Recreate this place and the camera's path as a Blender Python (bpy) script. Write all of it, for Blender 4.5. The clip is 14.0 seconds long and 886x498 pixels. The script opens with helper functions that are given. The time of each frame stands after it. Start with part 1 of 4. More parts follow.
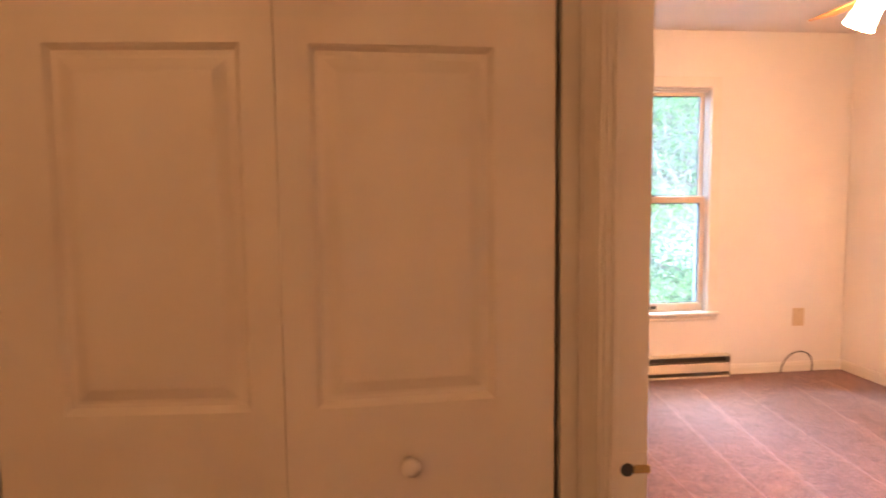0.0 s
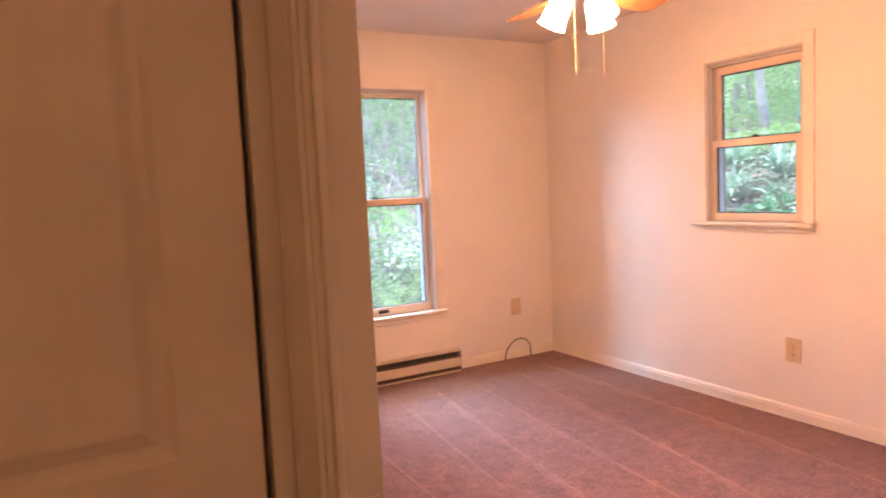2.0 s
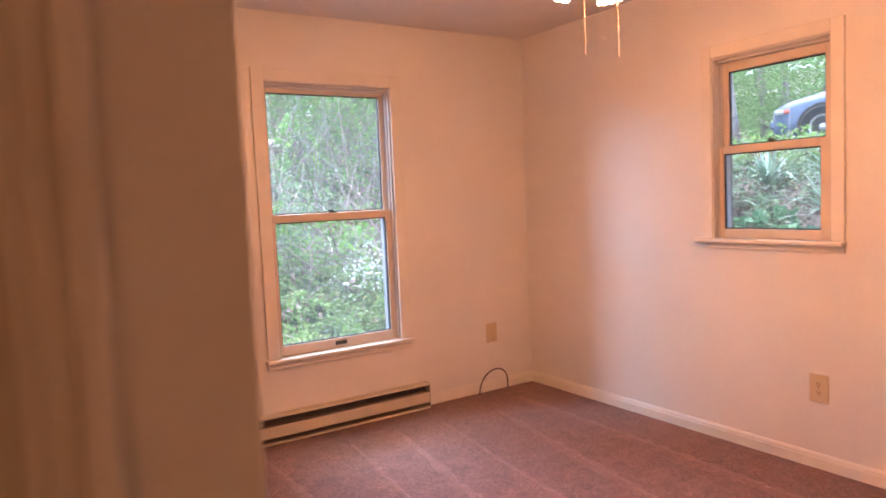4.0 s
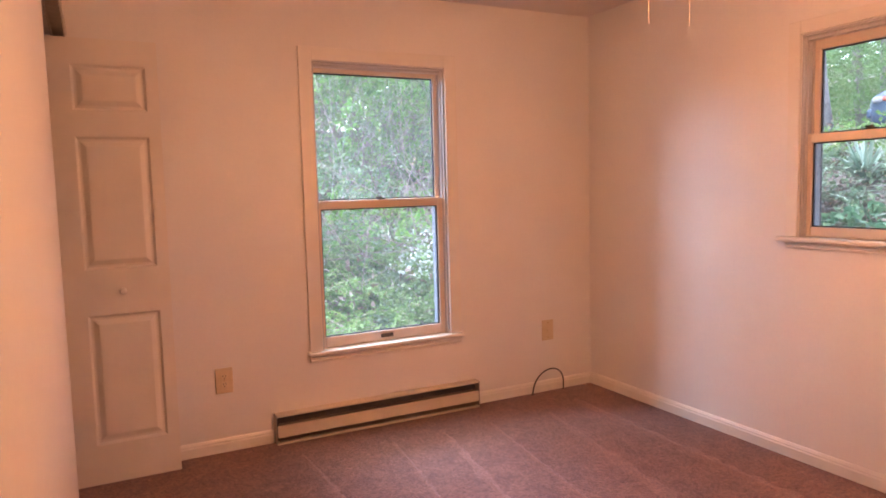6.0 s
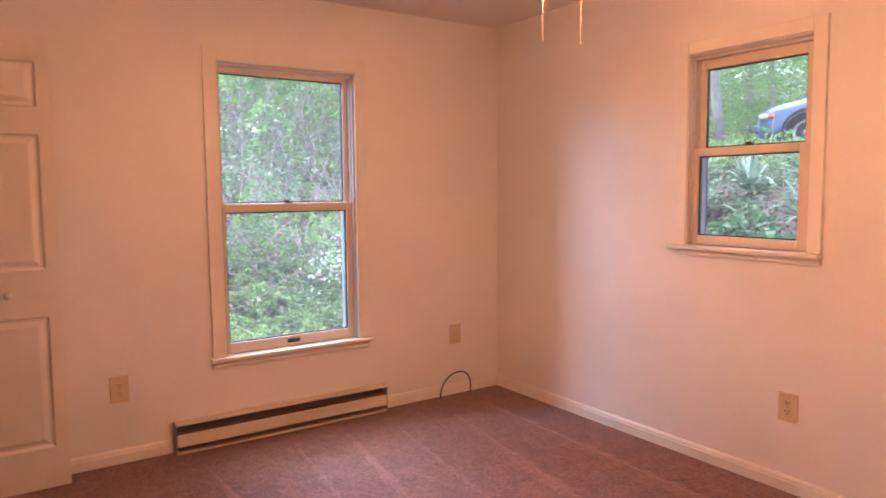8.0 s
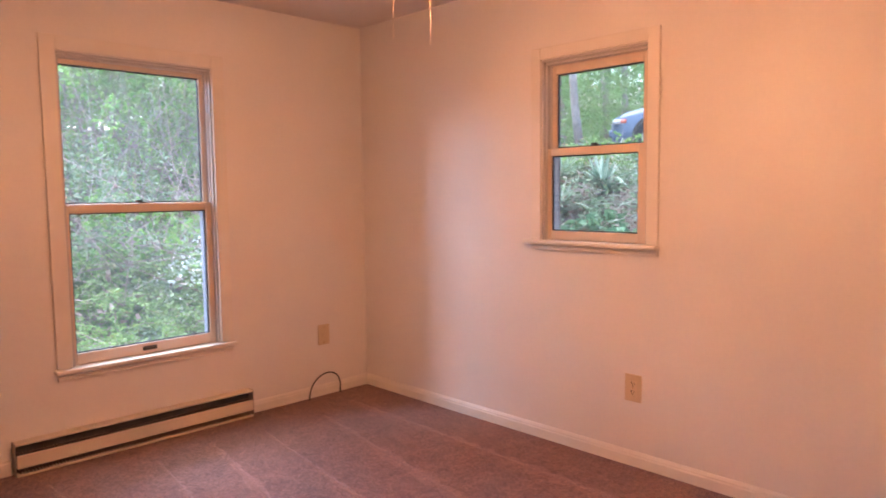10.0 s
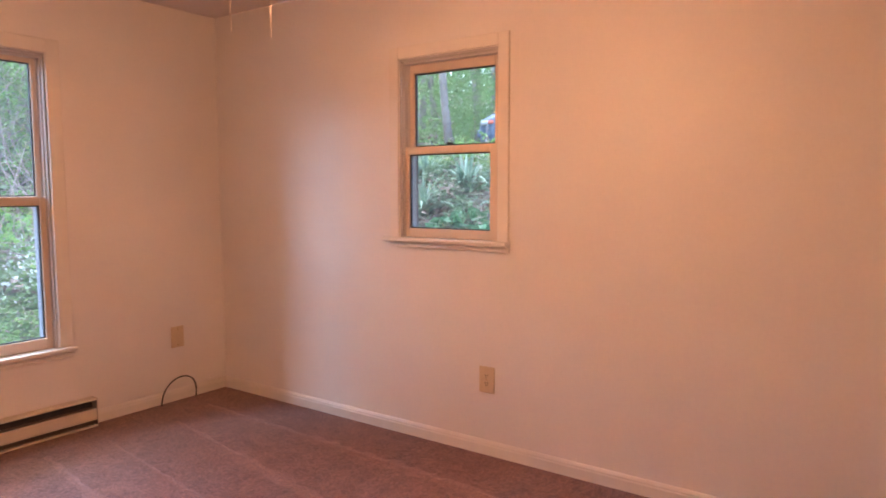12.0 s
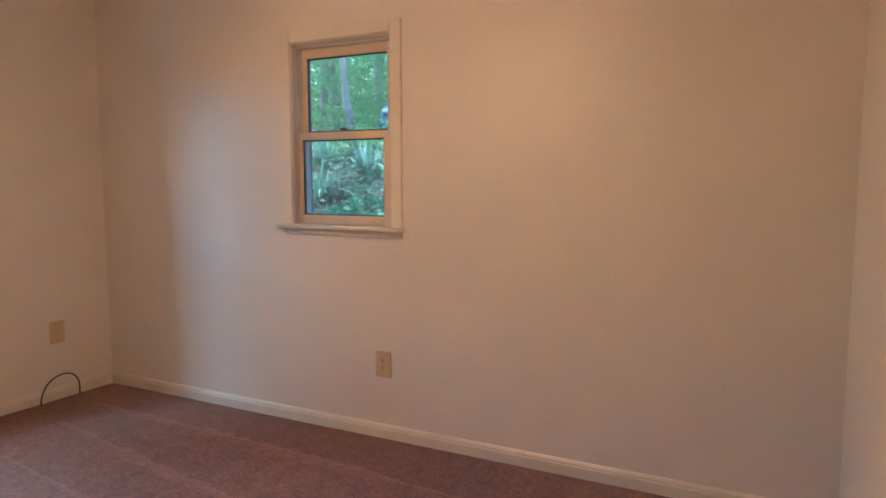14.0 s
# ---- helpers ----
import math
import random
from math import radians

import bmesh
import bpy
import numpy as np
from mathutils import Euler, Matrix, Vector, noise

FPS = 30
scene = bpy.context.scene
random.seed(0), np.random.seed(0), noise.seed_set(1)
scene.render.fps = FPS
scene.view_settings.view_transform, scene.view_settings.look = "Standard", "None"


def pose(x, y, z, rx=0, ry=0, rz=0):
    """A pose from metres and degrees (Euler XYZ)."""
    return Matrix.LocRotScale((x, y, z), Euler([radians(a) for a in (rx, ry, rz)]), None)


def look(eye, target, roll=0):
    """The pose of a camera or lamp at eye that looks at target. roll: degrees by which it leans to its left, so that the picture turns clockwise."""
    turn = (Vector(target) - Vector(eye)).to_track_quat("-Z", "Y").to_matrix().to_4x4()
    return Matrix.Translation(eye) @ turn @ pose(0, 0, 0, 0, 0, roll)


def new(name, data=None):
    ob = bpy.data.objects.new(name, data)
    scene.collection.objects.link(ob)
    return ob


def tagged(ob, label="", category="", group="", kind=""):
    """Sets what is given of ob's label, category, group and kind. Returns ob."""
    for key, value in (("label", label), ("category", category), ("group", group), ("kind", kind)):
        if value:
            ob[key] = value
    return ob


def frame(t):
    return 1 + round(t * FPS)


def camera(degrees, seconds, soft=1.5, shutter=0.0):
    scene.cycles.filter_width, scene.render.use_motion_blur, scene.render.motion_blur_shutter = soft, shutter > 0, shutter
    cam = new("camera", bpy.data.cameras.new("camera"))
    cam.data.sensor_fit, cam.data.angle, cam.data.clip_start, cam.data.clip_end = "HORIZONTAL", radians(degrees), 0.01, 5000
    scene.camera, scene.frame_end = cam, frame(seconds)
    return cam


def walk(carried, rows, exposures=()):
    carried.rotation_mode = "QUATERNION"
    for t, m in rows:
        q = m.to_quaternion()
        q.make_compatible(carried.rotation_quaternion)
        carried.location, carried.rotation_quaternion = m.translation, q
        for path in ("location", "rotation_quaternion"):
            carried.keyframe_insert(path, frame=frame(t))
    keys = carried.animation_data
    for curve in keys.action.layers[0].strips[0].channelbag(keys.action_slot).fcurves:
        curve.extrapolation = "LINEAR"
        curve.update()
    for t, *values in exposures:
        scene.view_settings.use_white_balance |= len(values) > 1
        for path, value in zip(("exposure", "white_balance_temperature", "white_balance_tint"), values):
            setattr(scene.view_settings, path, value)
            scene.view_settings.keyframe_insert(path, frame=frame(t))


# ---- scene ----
cam = camera(66.0, 14.0, 1.7, 0.5)
PATH = [
    (0, (0.087, -0.06, 1.37), (0.335, 1.916, 1.183), -0.6),
    (0.5, (0.129, -0.065, 1.369), (0.566, 1.877, 1.175), -0.9),
    (1, (0.165, -0.059, 1.371), (0.746, 1.844, 1.167), -0.3),
    (1.5, (0.192, 0.044, 1.359), (0.935, 1.891, 1.164), -0.9),
    (2, (0.206, 0.17, 1.328), (1.183, 1.906, 1.151), -2.7),
    (2.5, (0.251, 0.316, 1.318), (1.366, 1.966, 1.138), -2.2),
    (2.7, (0.23, 0.383, 1.313), (1.389, 2.002, 1.128), -2.6),
    (4.8, (0.632, 0.794, 1.336), (1.603, 2.537, 1.2), -2.3),
    (5, (0.648, 0.804, 1.332), (1.589, 2.563, 1.188), -2.2),
    (5.5, (0.676, 0.835, 1.331), (1.573, 2.615, 1.173), -2.2),
    (6, (0.675, 0.848, 1.33), (1.573, 2.626, 1.151), -1.5),
    (6.5, (0.681, 0.842, 1.329), (1.591, 2.614, 1.152), -0.9),
    (7, (0.691, 0.826, 1.333), (1.656, 2.569, 1.156), -0.9),
    (7.5, (0.697, 0.812, 1.328), (1.739, 2.51, 1.153), -1.0),
    (7.7, (0.694, 0.807, 1.337), (1.764, 2.488, 1.163), -0.8),
    (10, (0.719, 0.741, 1.316), (2.112, 2.167, 1.148), -0.7),
    (10.5, (0.728, 0.725, 1.332), (2.186, 2.082, 1.149), -1.1),
    (11, (0.761, 0.684, 1.317), (2.275, 1.981, 1.146), -0.7),
    (11.5, (0.764, 0.671, 1.314), (2.338, 1.891, 1.136), -0.4),
    (12, (0.768, 0.657, 1.314), (2.393, 1.81, 1.137), -0.1),
    (12.5, (0.768, 0.638, 1.313), (2.435, 1.727, 1.131), -0.4),
    (13, (0.788, 0.61, 1.304), (2.486, 1.652, 1.126), -0.4),
    (13.5, (0.793, 0.593, 1.295), (2.523, 1.579, 1.115), -0.2),
    (14, (0.771, 0.592, 1.298), (2.536, 1.51, 1.09), -0.1),
]
# seconds, stops, kelvin, tint: the clip's camera darkens and cools as it turns from the lamp
EXPOSURES = [(0.0, 4.98, 6250, 1), (1.0, 4.66, 6500, 9), (2.0, 4.40, 6600, 14), (2.7, 4.32, 6650, 16), (5.0, 3.78, 6750, 20), (7.5, 3.84, 6750, 20), (10.5, 3.72, 6700, 20), (11.5, 3.68, 6600, 18), (12.5, 3.44, 6050, 8), (14.0, 3.22, 5150, -15)]
walk(cam, [(t, look(eye, target, roll)) for t, eye, target, roll in PATH], EXPOSURES)
# ---- world and light ----
world = bpy.data.worlds.new("sky")
scene.world = world
world.use_nodes = True
wn = world.node_tree
sky = wn.nodes.new("ShaderNodeTexSky")
sky.sky_type = "NISHITA"
sky.sun_disc = False
sky.sun_elevation, sky.sun_rotation = radians(74), radians(349)
sky.dust_density, sky.air_density = 1.2, 1.2
wn.nodes["Background"].inputs["Strength"].default_value = 0.075
wn.links.new(sky.outputs[0], wn.nodes["Background"].inputs["Color"])

sun = new("sun", bpy.data.lights.new("sun", "SUN"))
sun.data.energy, sun.data.angle, sun.data.color = 1.0, radians(70), (0.76, 0.89, 1.0)
sun.matrix_world = look((-0.5, 2.5, 9), (0, 0, 0))

LAMP_COLOUR = (1.0, 0.465, 0.225)
LAMP_WATTS = 0.30

# outdoor lamp added for open north-west sky light, entering at the tall window's reveal
wall_sky_fill = new("sky_fill", bpy.data.lights.new("sky_fill", "AREA"))
wall_sky_fill.data.shape, wall_sky_fill.data.size, wall_sky_fill.data.size_y = "RECTANGLE", 1.1, 1.7
wall_sky_fill.data.energy, wall_sky_fill.data.color = 12.5, (0.50, 0.73, 1.0)
wall_sky_fill.matrix_world = look((-0.75, 6.65, 2.95), (3.4, 3.4, 0.8))
# second outdoor lamp added for sky light on the carpet, above the view
floor_sky_fill = new("sky_fill", bpy.data.lights.new("sky_fill", "AREA"))
floor_sky_fill.data.shape, floor_sky_fill.data.size, floor_sky_fill.data.size_y = "RECTANGLE", 3.0, 1.1
floor_sky_fill.data.energy, floor_sky_fill.data.color, floor_sky_fill.data.spread = 4.8, (0.48, 0.62, 1.0), radians(60)
floor_sky_fill.matrix_world = look((2.1, 7.5, 3.4), (2.05, 3.0, 0.35))

# unseen hall lamp added for the door's warm light, behind the walk's start
hall_fill = new("hall_fill", bpy.data.lights.new("hall_fill", "POINT"))
hall_fill.data.energy, hall_fill.data.color, hall_fill.data.shadow_soft_size = 0.60, (1.0, 0.46, 0.20), 0.10
hall_fill.location = (-0.95, -0.75, 2.22)

# ---- materials ----


def material(name, colour, rough=0.6, metal=0.0, grain=0.0, grain_scale=400.0, stain=0.0, stain_scale=3.0,
             bump=0.0, bump_scale=300.0, spec=0.5, vary=0.0):
    """A principled surface with fine grain, broad stains and relief, all in object space at real size."""
    m = bpy.data.materials.new(name)
    m.use_nodes = True
    t = m.node_tree
    b = t.nodes["Principled BSDF"]
    b.inputs["Roughness"].default_value, b.inputs["Metallic"].default_value = rough, metal
    b.inputs["Specular IOR Level"].default_value = spec
    co = t.nodes.new("ShaderNodeTexCoord").outputs["Object"]
    out = None
    for amount, scale, detail in ((grain, grain_scale, 3), (stain, stain_scale, 5)):
        if not amount:
            continue
        n = t.nodes.new("ShaderNodeTexNoise")
        n.inputs["Scale"].default_value, n.inputs["Detail"].default_value = scale, detail
        t.links.new(co, n.inputs["Vector"])
        r = t.nodes.new("ShaderNodeMapRange")
        r.inputs["From Min"].default_value, r.inputs["From Max"].default_value = 0.3, 0.7
        r.inputs["To Min"].default_value, r.inputs["To Max"].default_value = 1 - amount, 1 + amount * 0.6
        t.links.new(n.outputs["Fac"], r.inputs["Value"])
        if out is None:
            out = r.outputs[0]
        else:
            k = t.nodes.new("ShaderNodeMath")
            k.operation = "MULTIPLY"
            t.links.new(out, k.inputs[0]), t.links.new(r.outputs[0], k.inputs[1])
            out = k.outputs[0]
    if vary:
        g = t.nodes.new("ShaderNodeNewGeometry")
        r = t.nodes.new("ShaderNodeMapRange")
        r.inputs["To Min"].default_value, r.inputs["To Max"].default_value = 1 - vary, 1 + vary
        t.links.new(g.outputs["Random Per Island"], r.inputs["Value"])
        if out is None:
            out = r.outputs[0]
        else:
            k = t.nodes.new("ShaderNodeMath")
            k.operation = "MULTIPLY"
            t.links.new(out, k.inputs[0]), t.links.new(r.outputs[0], k.inputs[1])
            out = k.outputs[0]
    if out is not None:
        v = t.nodes.new("ShaderNodeVectorMath")
        v.operation = "SCALE"
        v.inputs[0].default_value = colour
        t.links.new(out, v.inputs["Scale"])
        t.links.new(v.outputs[0], b.inputs["Base Color"])
    else:
        b.inputs["Base Color"].default_value = (*colour, 1)
    if bump:
        n = t.nodes.new("ShaderNodeTexNoise")
        n.inputs["Scale"].default_value, n.inputs["Detail"].default_value = bump_scale, 4
        t.links.new(co, n.inputs["Vector"])
        k = t.nodes.new("ShaderNodeBump")
        k.inputs["Strength"].default_value, k.inputs["Distance"].default_value = bump, 0.002
        t.links.new(n.outputs["Fac"], k.inputs["Height"])
        t.links.new(k.outputs[0], b.inputs["Normal"])
    return m


WALL = material("wall_paint", (0.77, 0.74, 0.705), 0.42, spec=0.5, stain=0.035, stain_scale=1.6, bump=0.25, bump_scale=140, grain=0.015, grain_scale=60)
CEIL = material("ceiling_paint", (0.74, 0.70, 0.68), 0.85, stain=0.04, stain_scale=2.0, bump=0.9, bump_scale=90, grain=0.05, grain_scale=110)
TRIM = material("trim_paint", (0.76, 0.72, 0.66), 0.36, stain=0.05, stain_scale=6.0, bump=0.08, bump_scale=60)
DOORPAINT = material("door_paint", (0.77, 0.71, 0.63), 0.42, stain=0.05, stain_scale=5.0, bump=0.12, bump_scale=45)
HALLPAINT = material("hall_paint", (0.72, 0.66, 0.58), 0.5, stain=0.05, stain_scale=2.0, bump=0.2, bump_scale=140)
VINYL = material("sash_vinyl", (0.50, 0.48, 0.47), 0.35, stain=0.03, stain_scale=9.0)
# grey chosen to tone down the brightly lit outer jamb of window_2
DULLED = material("dulled_jamb", (0.20, 0.20, 0.215), 0.7, stain=0.2, stain_scale=12.0)
# blue put into the colour for a jamb edge lit by sky
SKYLIT = material("skylit_jamb", (0.17, 0.19, 0.25), 0.4, stain=0.04, stain_scale=9.0)
SASH = material("sash_paint", (0.66, 0.56, 0.46), 0.38, stain=0.04, stain_scale=8.0, bump=0.05, bump_scale=50)
GASKET = material("glazing_gasket", (0.03, 0.03, 0.035), 0.6)
DARKMETAL = material("bronze_metal", (0.06, 0.045, 0.035), 0.4, metal=0.6, stain=0.2, stain_scale=40)
BRASS = material("brass", (0.45, 0.30, 0.13), 0.35, metal=1.0, stain=0.2, stain_scale=60)
CREAM = material("heater_enamel", (0.66, 0.58, 0.46), 0.38, stain=0.06, stain_scale=9.0, bump=0.05, bump_scale=40)
FINS = material("heater_fins", (0.40, 0.31, 0.22), 0.5, metal=0.5, stain=0.3, stain_scale=30)
BLACK = material("heater_slot", (0.045, 0.034, 0.026), 0.6, stain=0.2, stain_scale=30)
IVORY = material("ivory_plastic", (0.62, 0.50, 0.33), 0.4, stain=0.04, stain_scale=30)
SLOT = material("dark_slot", (0.03, 0.025, 0.02), 0.6)
COAX = material("black_cable", (0.018, 0.016, 0.016), 0.45)
GALV = material("painted_steel", (0.42, 0.36, 0.31), 0.45, metal=0.4, stain=0.15, stain_scale=20)
BLADE = material("oak_blade", (0.46, 0.22, 0.075), 0.35, grain=0.25, grain_scale=35, stain=0.12, stain_scale=5)
CLOSET = material("closet_paint", (0.55, 0.5, 0.45), 0.7, stain=0.06, stain_scale=2)


def carpet_material(name, low, high):
    m = bpy.data.materials.new(name)
    m.use_nodes = True
    t = m.node_tree
    b = t.nodes["Principled BSDF"]
    b.inputs["Roughness"].default_value = 0.95
    b.inputs["Specular IOR Level"].default_value = 0.1
    b.inputs["Sheen Weight"].default_value, b.inputs["Sheen Roughness"].default_value = 0.4, 0.5
    b.inputs["Sheen Tint"].default_value = (0.9, 0.75, 0.75, 1)
    co = t.nodes.new("ShaderNodeTexCoord").outputs["Object"]
    tuft = t.nodes.new("ShaderNodeTexNoise")
    tuft.inputs["Scale"].default_value, tuft.inputs["Detail"].default_value = 72, 8
    tuft.inputs["Roughness"].default_value = 0.82
    patch = t.nodes.new("ShaderNodeTexNoise")
    patch.inputs["Scale"].default_value, patch.inputs["Detail"].default_value = 11, 7
    for n in (tuft, patch):
        t.links.new(co, n.inputs["Vector"])
    mix = t.nodes.new("ShaderNodeMix")
    mix.data_type = "RGBA"
    r = t.nodes.new("ShaderNodeMapRange")
    r.inputs["From Min"].default_value, r.inputs["From Max"].default_value = 0.33, 0.67
    t.links.new(tuft.outputs["Fac"], r.inputs["Value"])
    t.links.new(r.outputs[0], mix.inputs["Factor"])
    mix.inputs["A"].default_value, mix.inputs["B"].default_value = (*low, 1), (*high, 1)
    v = t.nodes.new("ShaderNodeVectorMath")
    v.operation = "SCALE"
    r2 = t.nodes.new("ShaderNodeMapRange")
    r2.inputs["From Min"].default_value, r2.inputs["From Max"].default_value = 0.3, 0.7
    r2.inputs["To Min"].default_value, r2.inputs["To Max"].default_value = 0.80, 1.18
    t.links.new(patch.outputs["Fac"], r2.inputs["Value"])
    t.links.new(mix.outputs["Result"], v.inputs[0])
    t.links.new(r2.outputs[0], v.inputs["Scale"])
    t.links.new(v.outputs[0], b.inputs["Base Color"])
    k = t.nodes.new("ShaderNodeBump")
    k.inputs["Strength"].default_value, k.inputs["Distance"].default_value = 0.8, 0.003
    t.links.new(tuft.outputs["Fac"], k.inputs["Height"])
    t.links.new(k.outputs[0], b.inputs["Normal"])
    return m


CARPET = carpet_material("carpet", (0.024, 0.012, 0.009), (0.33, 0.168, 0.125))
STRIPE = carpet_material("brushed_pile", (0.075, 0.040, 0.031), (0.39, 0.208, 0.158))


def glass_material():
    m = bpy.data.materials.new("window_glass")
    m.use_nodes = True
    t = m.node_tree
    t.nodes.remove(t.nodes["Principled BSDF"])
    clear, gloss, mix, fre = (t.nodes.new("ShaderNode" + n) for n in ("BsdfTransparent", "BsdfGlossy", "MixShader", "Fresnel"))
    clear.inputs["Color"].default_value = (0.94, 0.96, 0.96, 1)
    gloss.inputs["Roughness"].default_value = 0.02
    fre.inputs["IOR"].default_value = 1.45
    t.links.new(fre.outputs[0], mix.inputs[0])
    t.links.new(clear.outputs[0], mix.inputs[1])
    t.links.new(gloss.outputs[0], mix.inputs[2])
    # a thin translucent film, adding the pale glare haze over the view
    veil, film = t.nodes.new("ShaderNodeBsdfTranslucent"), t.nodes.new("ShaderNodeMixShader")
    veil.inputs["Color"].default_value = (0.8, 0.82, 0.84, 1)
    film.inputs[0].default_value = 0.015
    t.links.new(mix.outputs[0], film.inputs[1]), t.links.new(veil.outputs[0], film.inputs[2])
    t.links.new(film.outputs[0], t.nodes["Material Output"].inputs["Surface"])
    return m


GLASS = glass_material()


def shade_material(name, strength):
    """Frosted white glass, lit from inside by its bulb."""
    m = bpy.data.materials.new(name)
    m.use_nodes = True
    b = m.node_tree.nodes["Principled BSDF"]
    b.inputs["Base Color"].default_value = (0.9, 0.86, 0.8, 1)
    b.inputs["Roughness"].default_value = 0.3
    b.inputs["Emission Color"].default_value = (*LAMP_COLOUR, 1)
    b.inputs["Emission Strength"].default_value = strength
    return m


SHADE = shade_material("frosted_shade", 7.8)
DOME = shade_material("hall_dome_glass", 0.5)


def leaf_material(name, colour, tint, through_light=0.35, rough=0.5, vary=0.45):
    m = bpy.data.materials.new(name)
    m.use_nodes = True
    t = m.node_tree
    b = t.nodes["Principled BSDF"]
    b.inputs["Roughness"].default_value = rough
    g = t.nodes.new("ShaderNodeNewGeometry")
    mix = t.nodes.new("ShaderNodeMix")
    mix.data_type = "RGBA"
    mix.inputs["A"].default_value, mix.inputs["B"].default_value = (*colour, 1), (*tint, 1)
    t.links.new(g.outputs["Random Per Island"], mix.inputs["Factor"])
    n = t.nodes.new("ShaderNodeTexNoise")
    n.inputs["Scale"].default_value, n.inputs["Detail"].default_value = 1.3, 4
    r = t.nodes.new("ShaderNodeMapRange")
    r.inputs["From Min"].default_value, r.inputs["From Max"].default_value = 0.3, 0.7
    r.inputs["To Min"].default_value, r.inputs["To Max"].default_value = 1 - vary, 1 + vary
    t.links.new(t.nodes.new("ShaderNodeTexCoord").outputs["Object"], n.inputs["Vector"])
    t.links.new(n.outputs["Fac"], r.inputs["Value"])
    v = t.nodes.new("ShaderNodeVectorMath")
    v.operation = "SCALE"
    t.links.new(mix.outputs["Result"], v.inputs[0])
    t.links.new(r.outputs[0], v.inputs["Scale"])
    t.links.new(v.outputs[0], b.inputs["Base Color"])
    tr = t.nodes.new("ShaderNodeBsdfTranslucent")
    t.links.new(v.outputs[0], tr.inputs["Color"])
    ms = t.nodes.new("ShaderNodeMixShader")
    ms.inputs[0].default_value = through_light
    t.links.new(b.outputs[0], ms.inputs[1]), t.links.new(tr.outputs[0], ms.inputs[2])
    t.links.new(ms.outputs[0], t.nodes["Material Output"].inputs["Surface"])
    return m


LEAF_BRIGHT = leaf_material("spring_leaf", (0.12, 0.23, 0.07), (0.24, 0.36, 0.12), 0.5, vary=0.25)
LEAF_FRESH = leaf_material("fresh_leaf", (0.10, 0.24, 0.06), (0.25, 0.42, 0.12), 0.5, vary=0.5)
LEAF_PALE = leaf_material("pale_leaf", (0.15, 0.28, 0.10), (0.29, 0.43, 0.19), 0.55, vary=0.3)
LEAF_MID = leaf_material("shrub_leaf", (0.075, 0.14, 0.055), (0.15, 0.22, 0.085), 0.4, vary=0.5)
LEAF_COOL = leaf_material("cool_leaf", (0.13, 0.21, 0.12), (0.24, 0.32, 0.20), 0.5, vary=0.3)
STRAP = leaf_material("strap_leaf", (0.16, 0.27, 0.20), (0.36, 0.46, 0.36), 0.2)
BROAD = leaf_material("broad_leaf", (0.09, 0.20, 0.11), (0.20, 0.36, 0.20), 0.35, vary=0.4)
FLOWER = leaf_material("white_flower", (0.42, 0.50, 0.42), (0.74, 0.76, 0.72), 0.3, vary=0.15)
LITTER = leaf_material("dead_leaf", (0.13, 0.09, 0.075), (0.23, 0.165, 0.135), 0.2)
BARK = material("bark", (0.31, 0.28, 0.265), 0.9, grain=0.35, grain_scale=18, stain=0.3, stain_scale=3, bump=1.0, bump_scale=30)
TWIG = material("twig", (0.27, 0.20, 0.19), 0.85, vary=0.5)
PALETWIG = material("pale_twig", (0.48, 0.45, 0.42), 0.8, vary=0.3)
SOIL = material("soil", (0.19, 0.15, 0.13), 0.95, grain=0.3, grain_scale=14, stain=0.4, stain_scale=1.2, bump=1.0, bump_scale=20)
GRAVEL = material("gravel", (0.10, 0.095, 0.085), 0.95, grain=0.4, grain_scale=40, stain=0.2, stain_scale=1.0, bump=1.0, bump_scale=60)
CARPAINT = material("blue_car_paint", (0.085, 0.12, 0.185), 0.3, metal=0.0, stain=0.05, stain_scale=4)
RUBBER = material("tyre_rubber", (0.02, 0.02, 0.02), 0.8, grain=0.2, grain_scale=60)
ALLOY = material("alloy", (0.42, 0.43, 0.45), 0.35, metal=0.8, stain=0.1, stain_scale=30)
LENS = material("headlight_lens", (0.42, 0.44, 0.46), 0.12, stain=0.15, stain_scale=20)
AMBER = material("amber_lens", (0.55, 0.12, 0.08), 0.2, stain=0.1, stain_scale=30)
CARGLASS = material("car_glass", (0.05, 0.06, 0.07), 0.06, stain=0.2, stain_scale=5)
SIDING = material("outside_siding", (0.5, 0.5, 0.5), 0.7, stain=0.1, stain_scale=2, grain=0.1, grain_scale=30)

# ---- mesh helpers ----


def box(bm, x0, x1, y0, y1, z0, z1, bevel=0.0):
    """Adds a box to bm, its edges rounded by bevel metres."""
    got = bmesh.ops.create_cube(bm, size=1)["verts"]
    bmesh.ops.scale(bm, vec=(abs(x1 - x0), abs(y1 - y0), abs(z1 - z0)), verts=got)
    bmesh.ops.translate(bm, vec=((x0 + x1) / 2, (y0 + y1) / 2, (z0 + z1) / 2), verts=got)
    if bevel:
        edges = list({e for v in got for e in v.link_edges})
        bmesh.ops.bevel(bm, geom=edges, offset=bevel, segments=2, affect="EDGES", profile=0.5)


def boxes(*dims, bevel=0.0):
    bm = bmesh.new()
    for d in dims:
        box(bm, *d, bevel=bevel)
    return bm


def mesh_of(name, bm, mat, smooth=False):
    me = bpy.data.meshes.new(name)
    bm.to_mesh(me)
    bm.free()
    me.materials.append(mat)
    if smooth:
        me.shade_smooth()
    return me


def solid(name, bm, mat, smooth=False):
    return new(name, mesh_of(name, bm, mat, smooth))


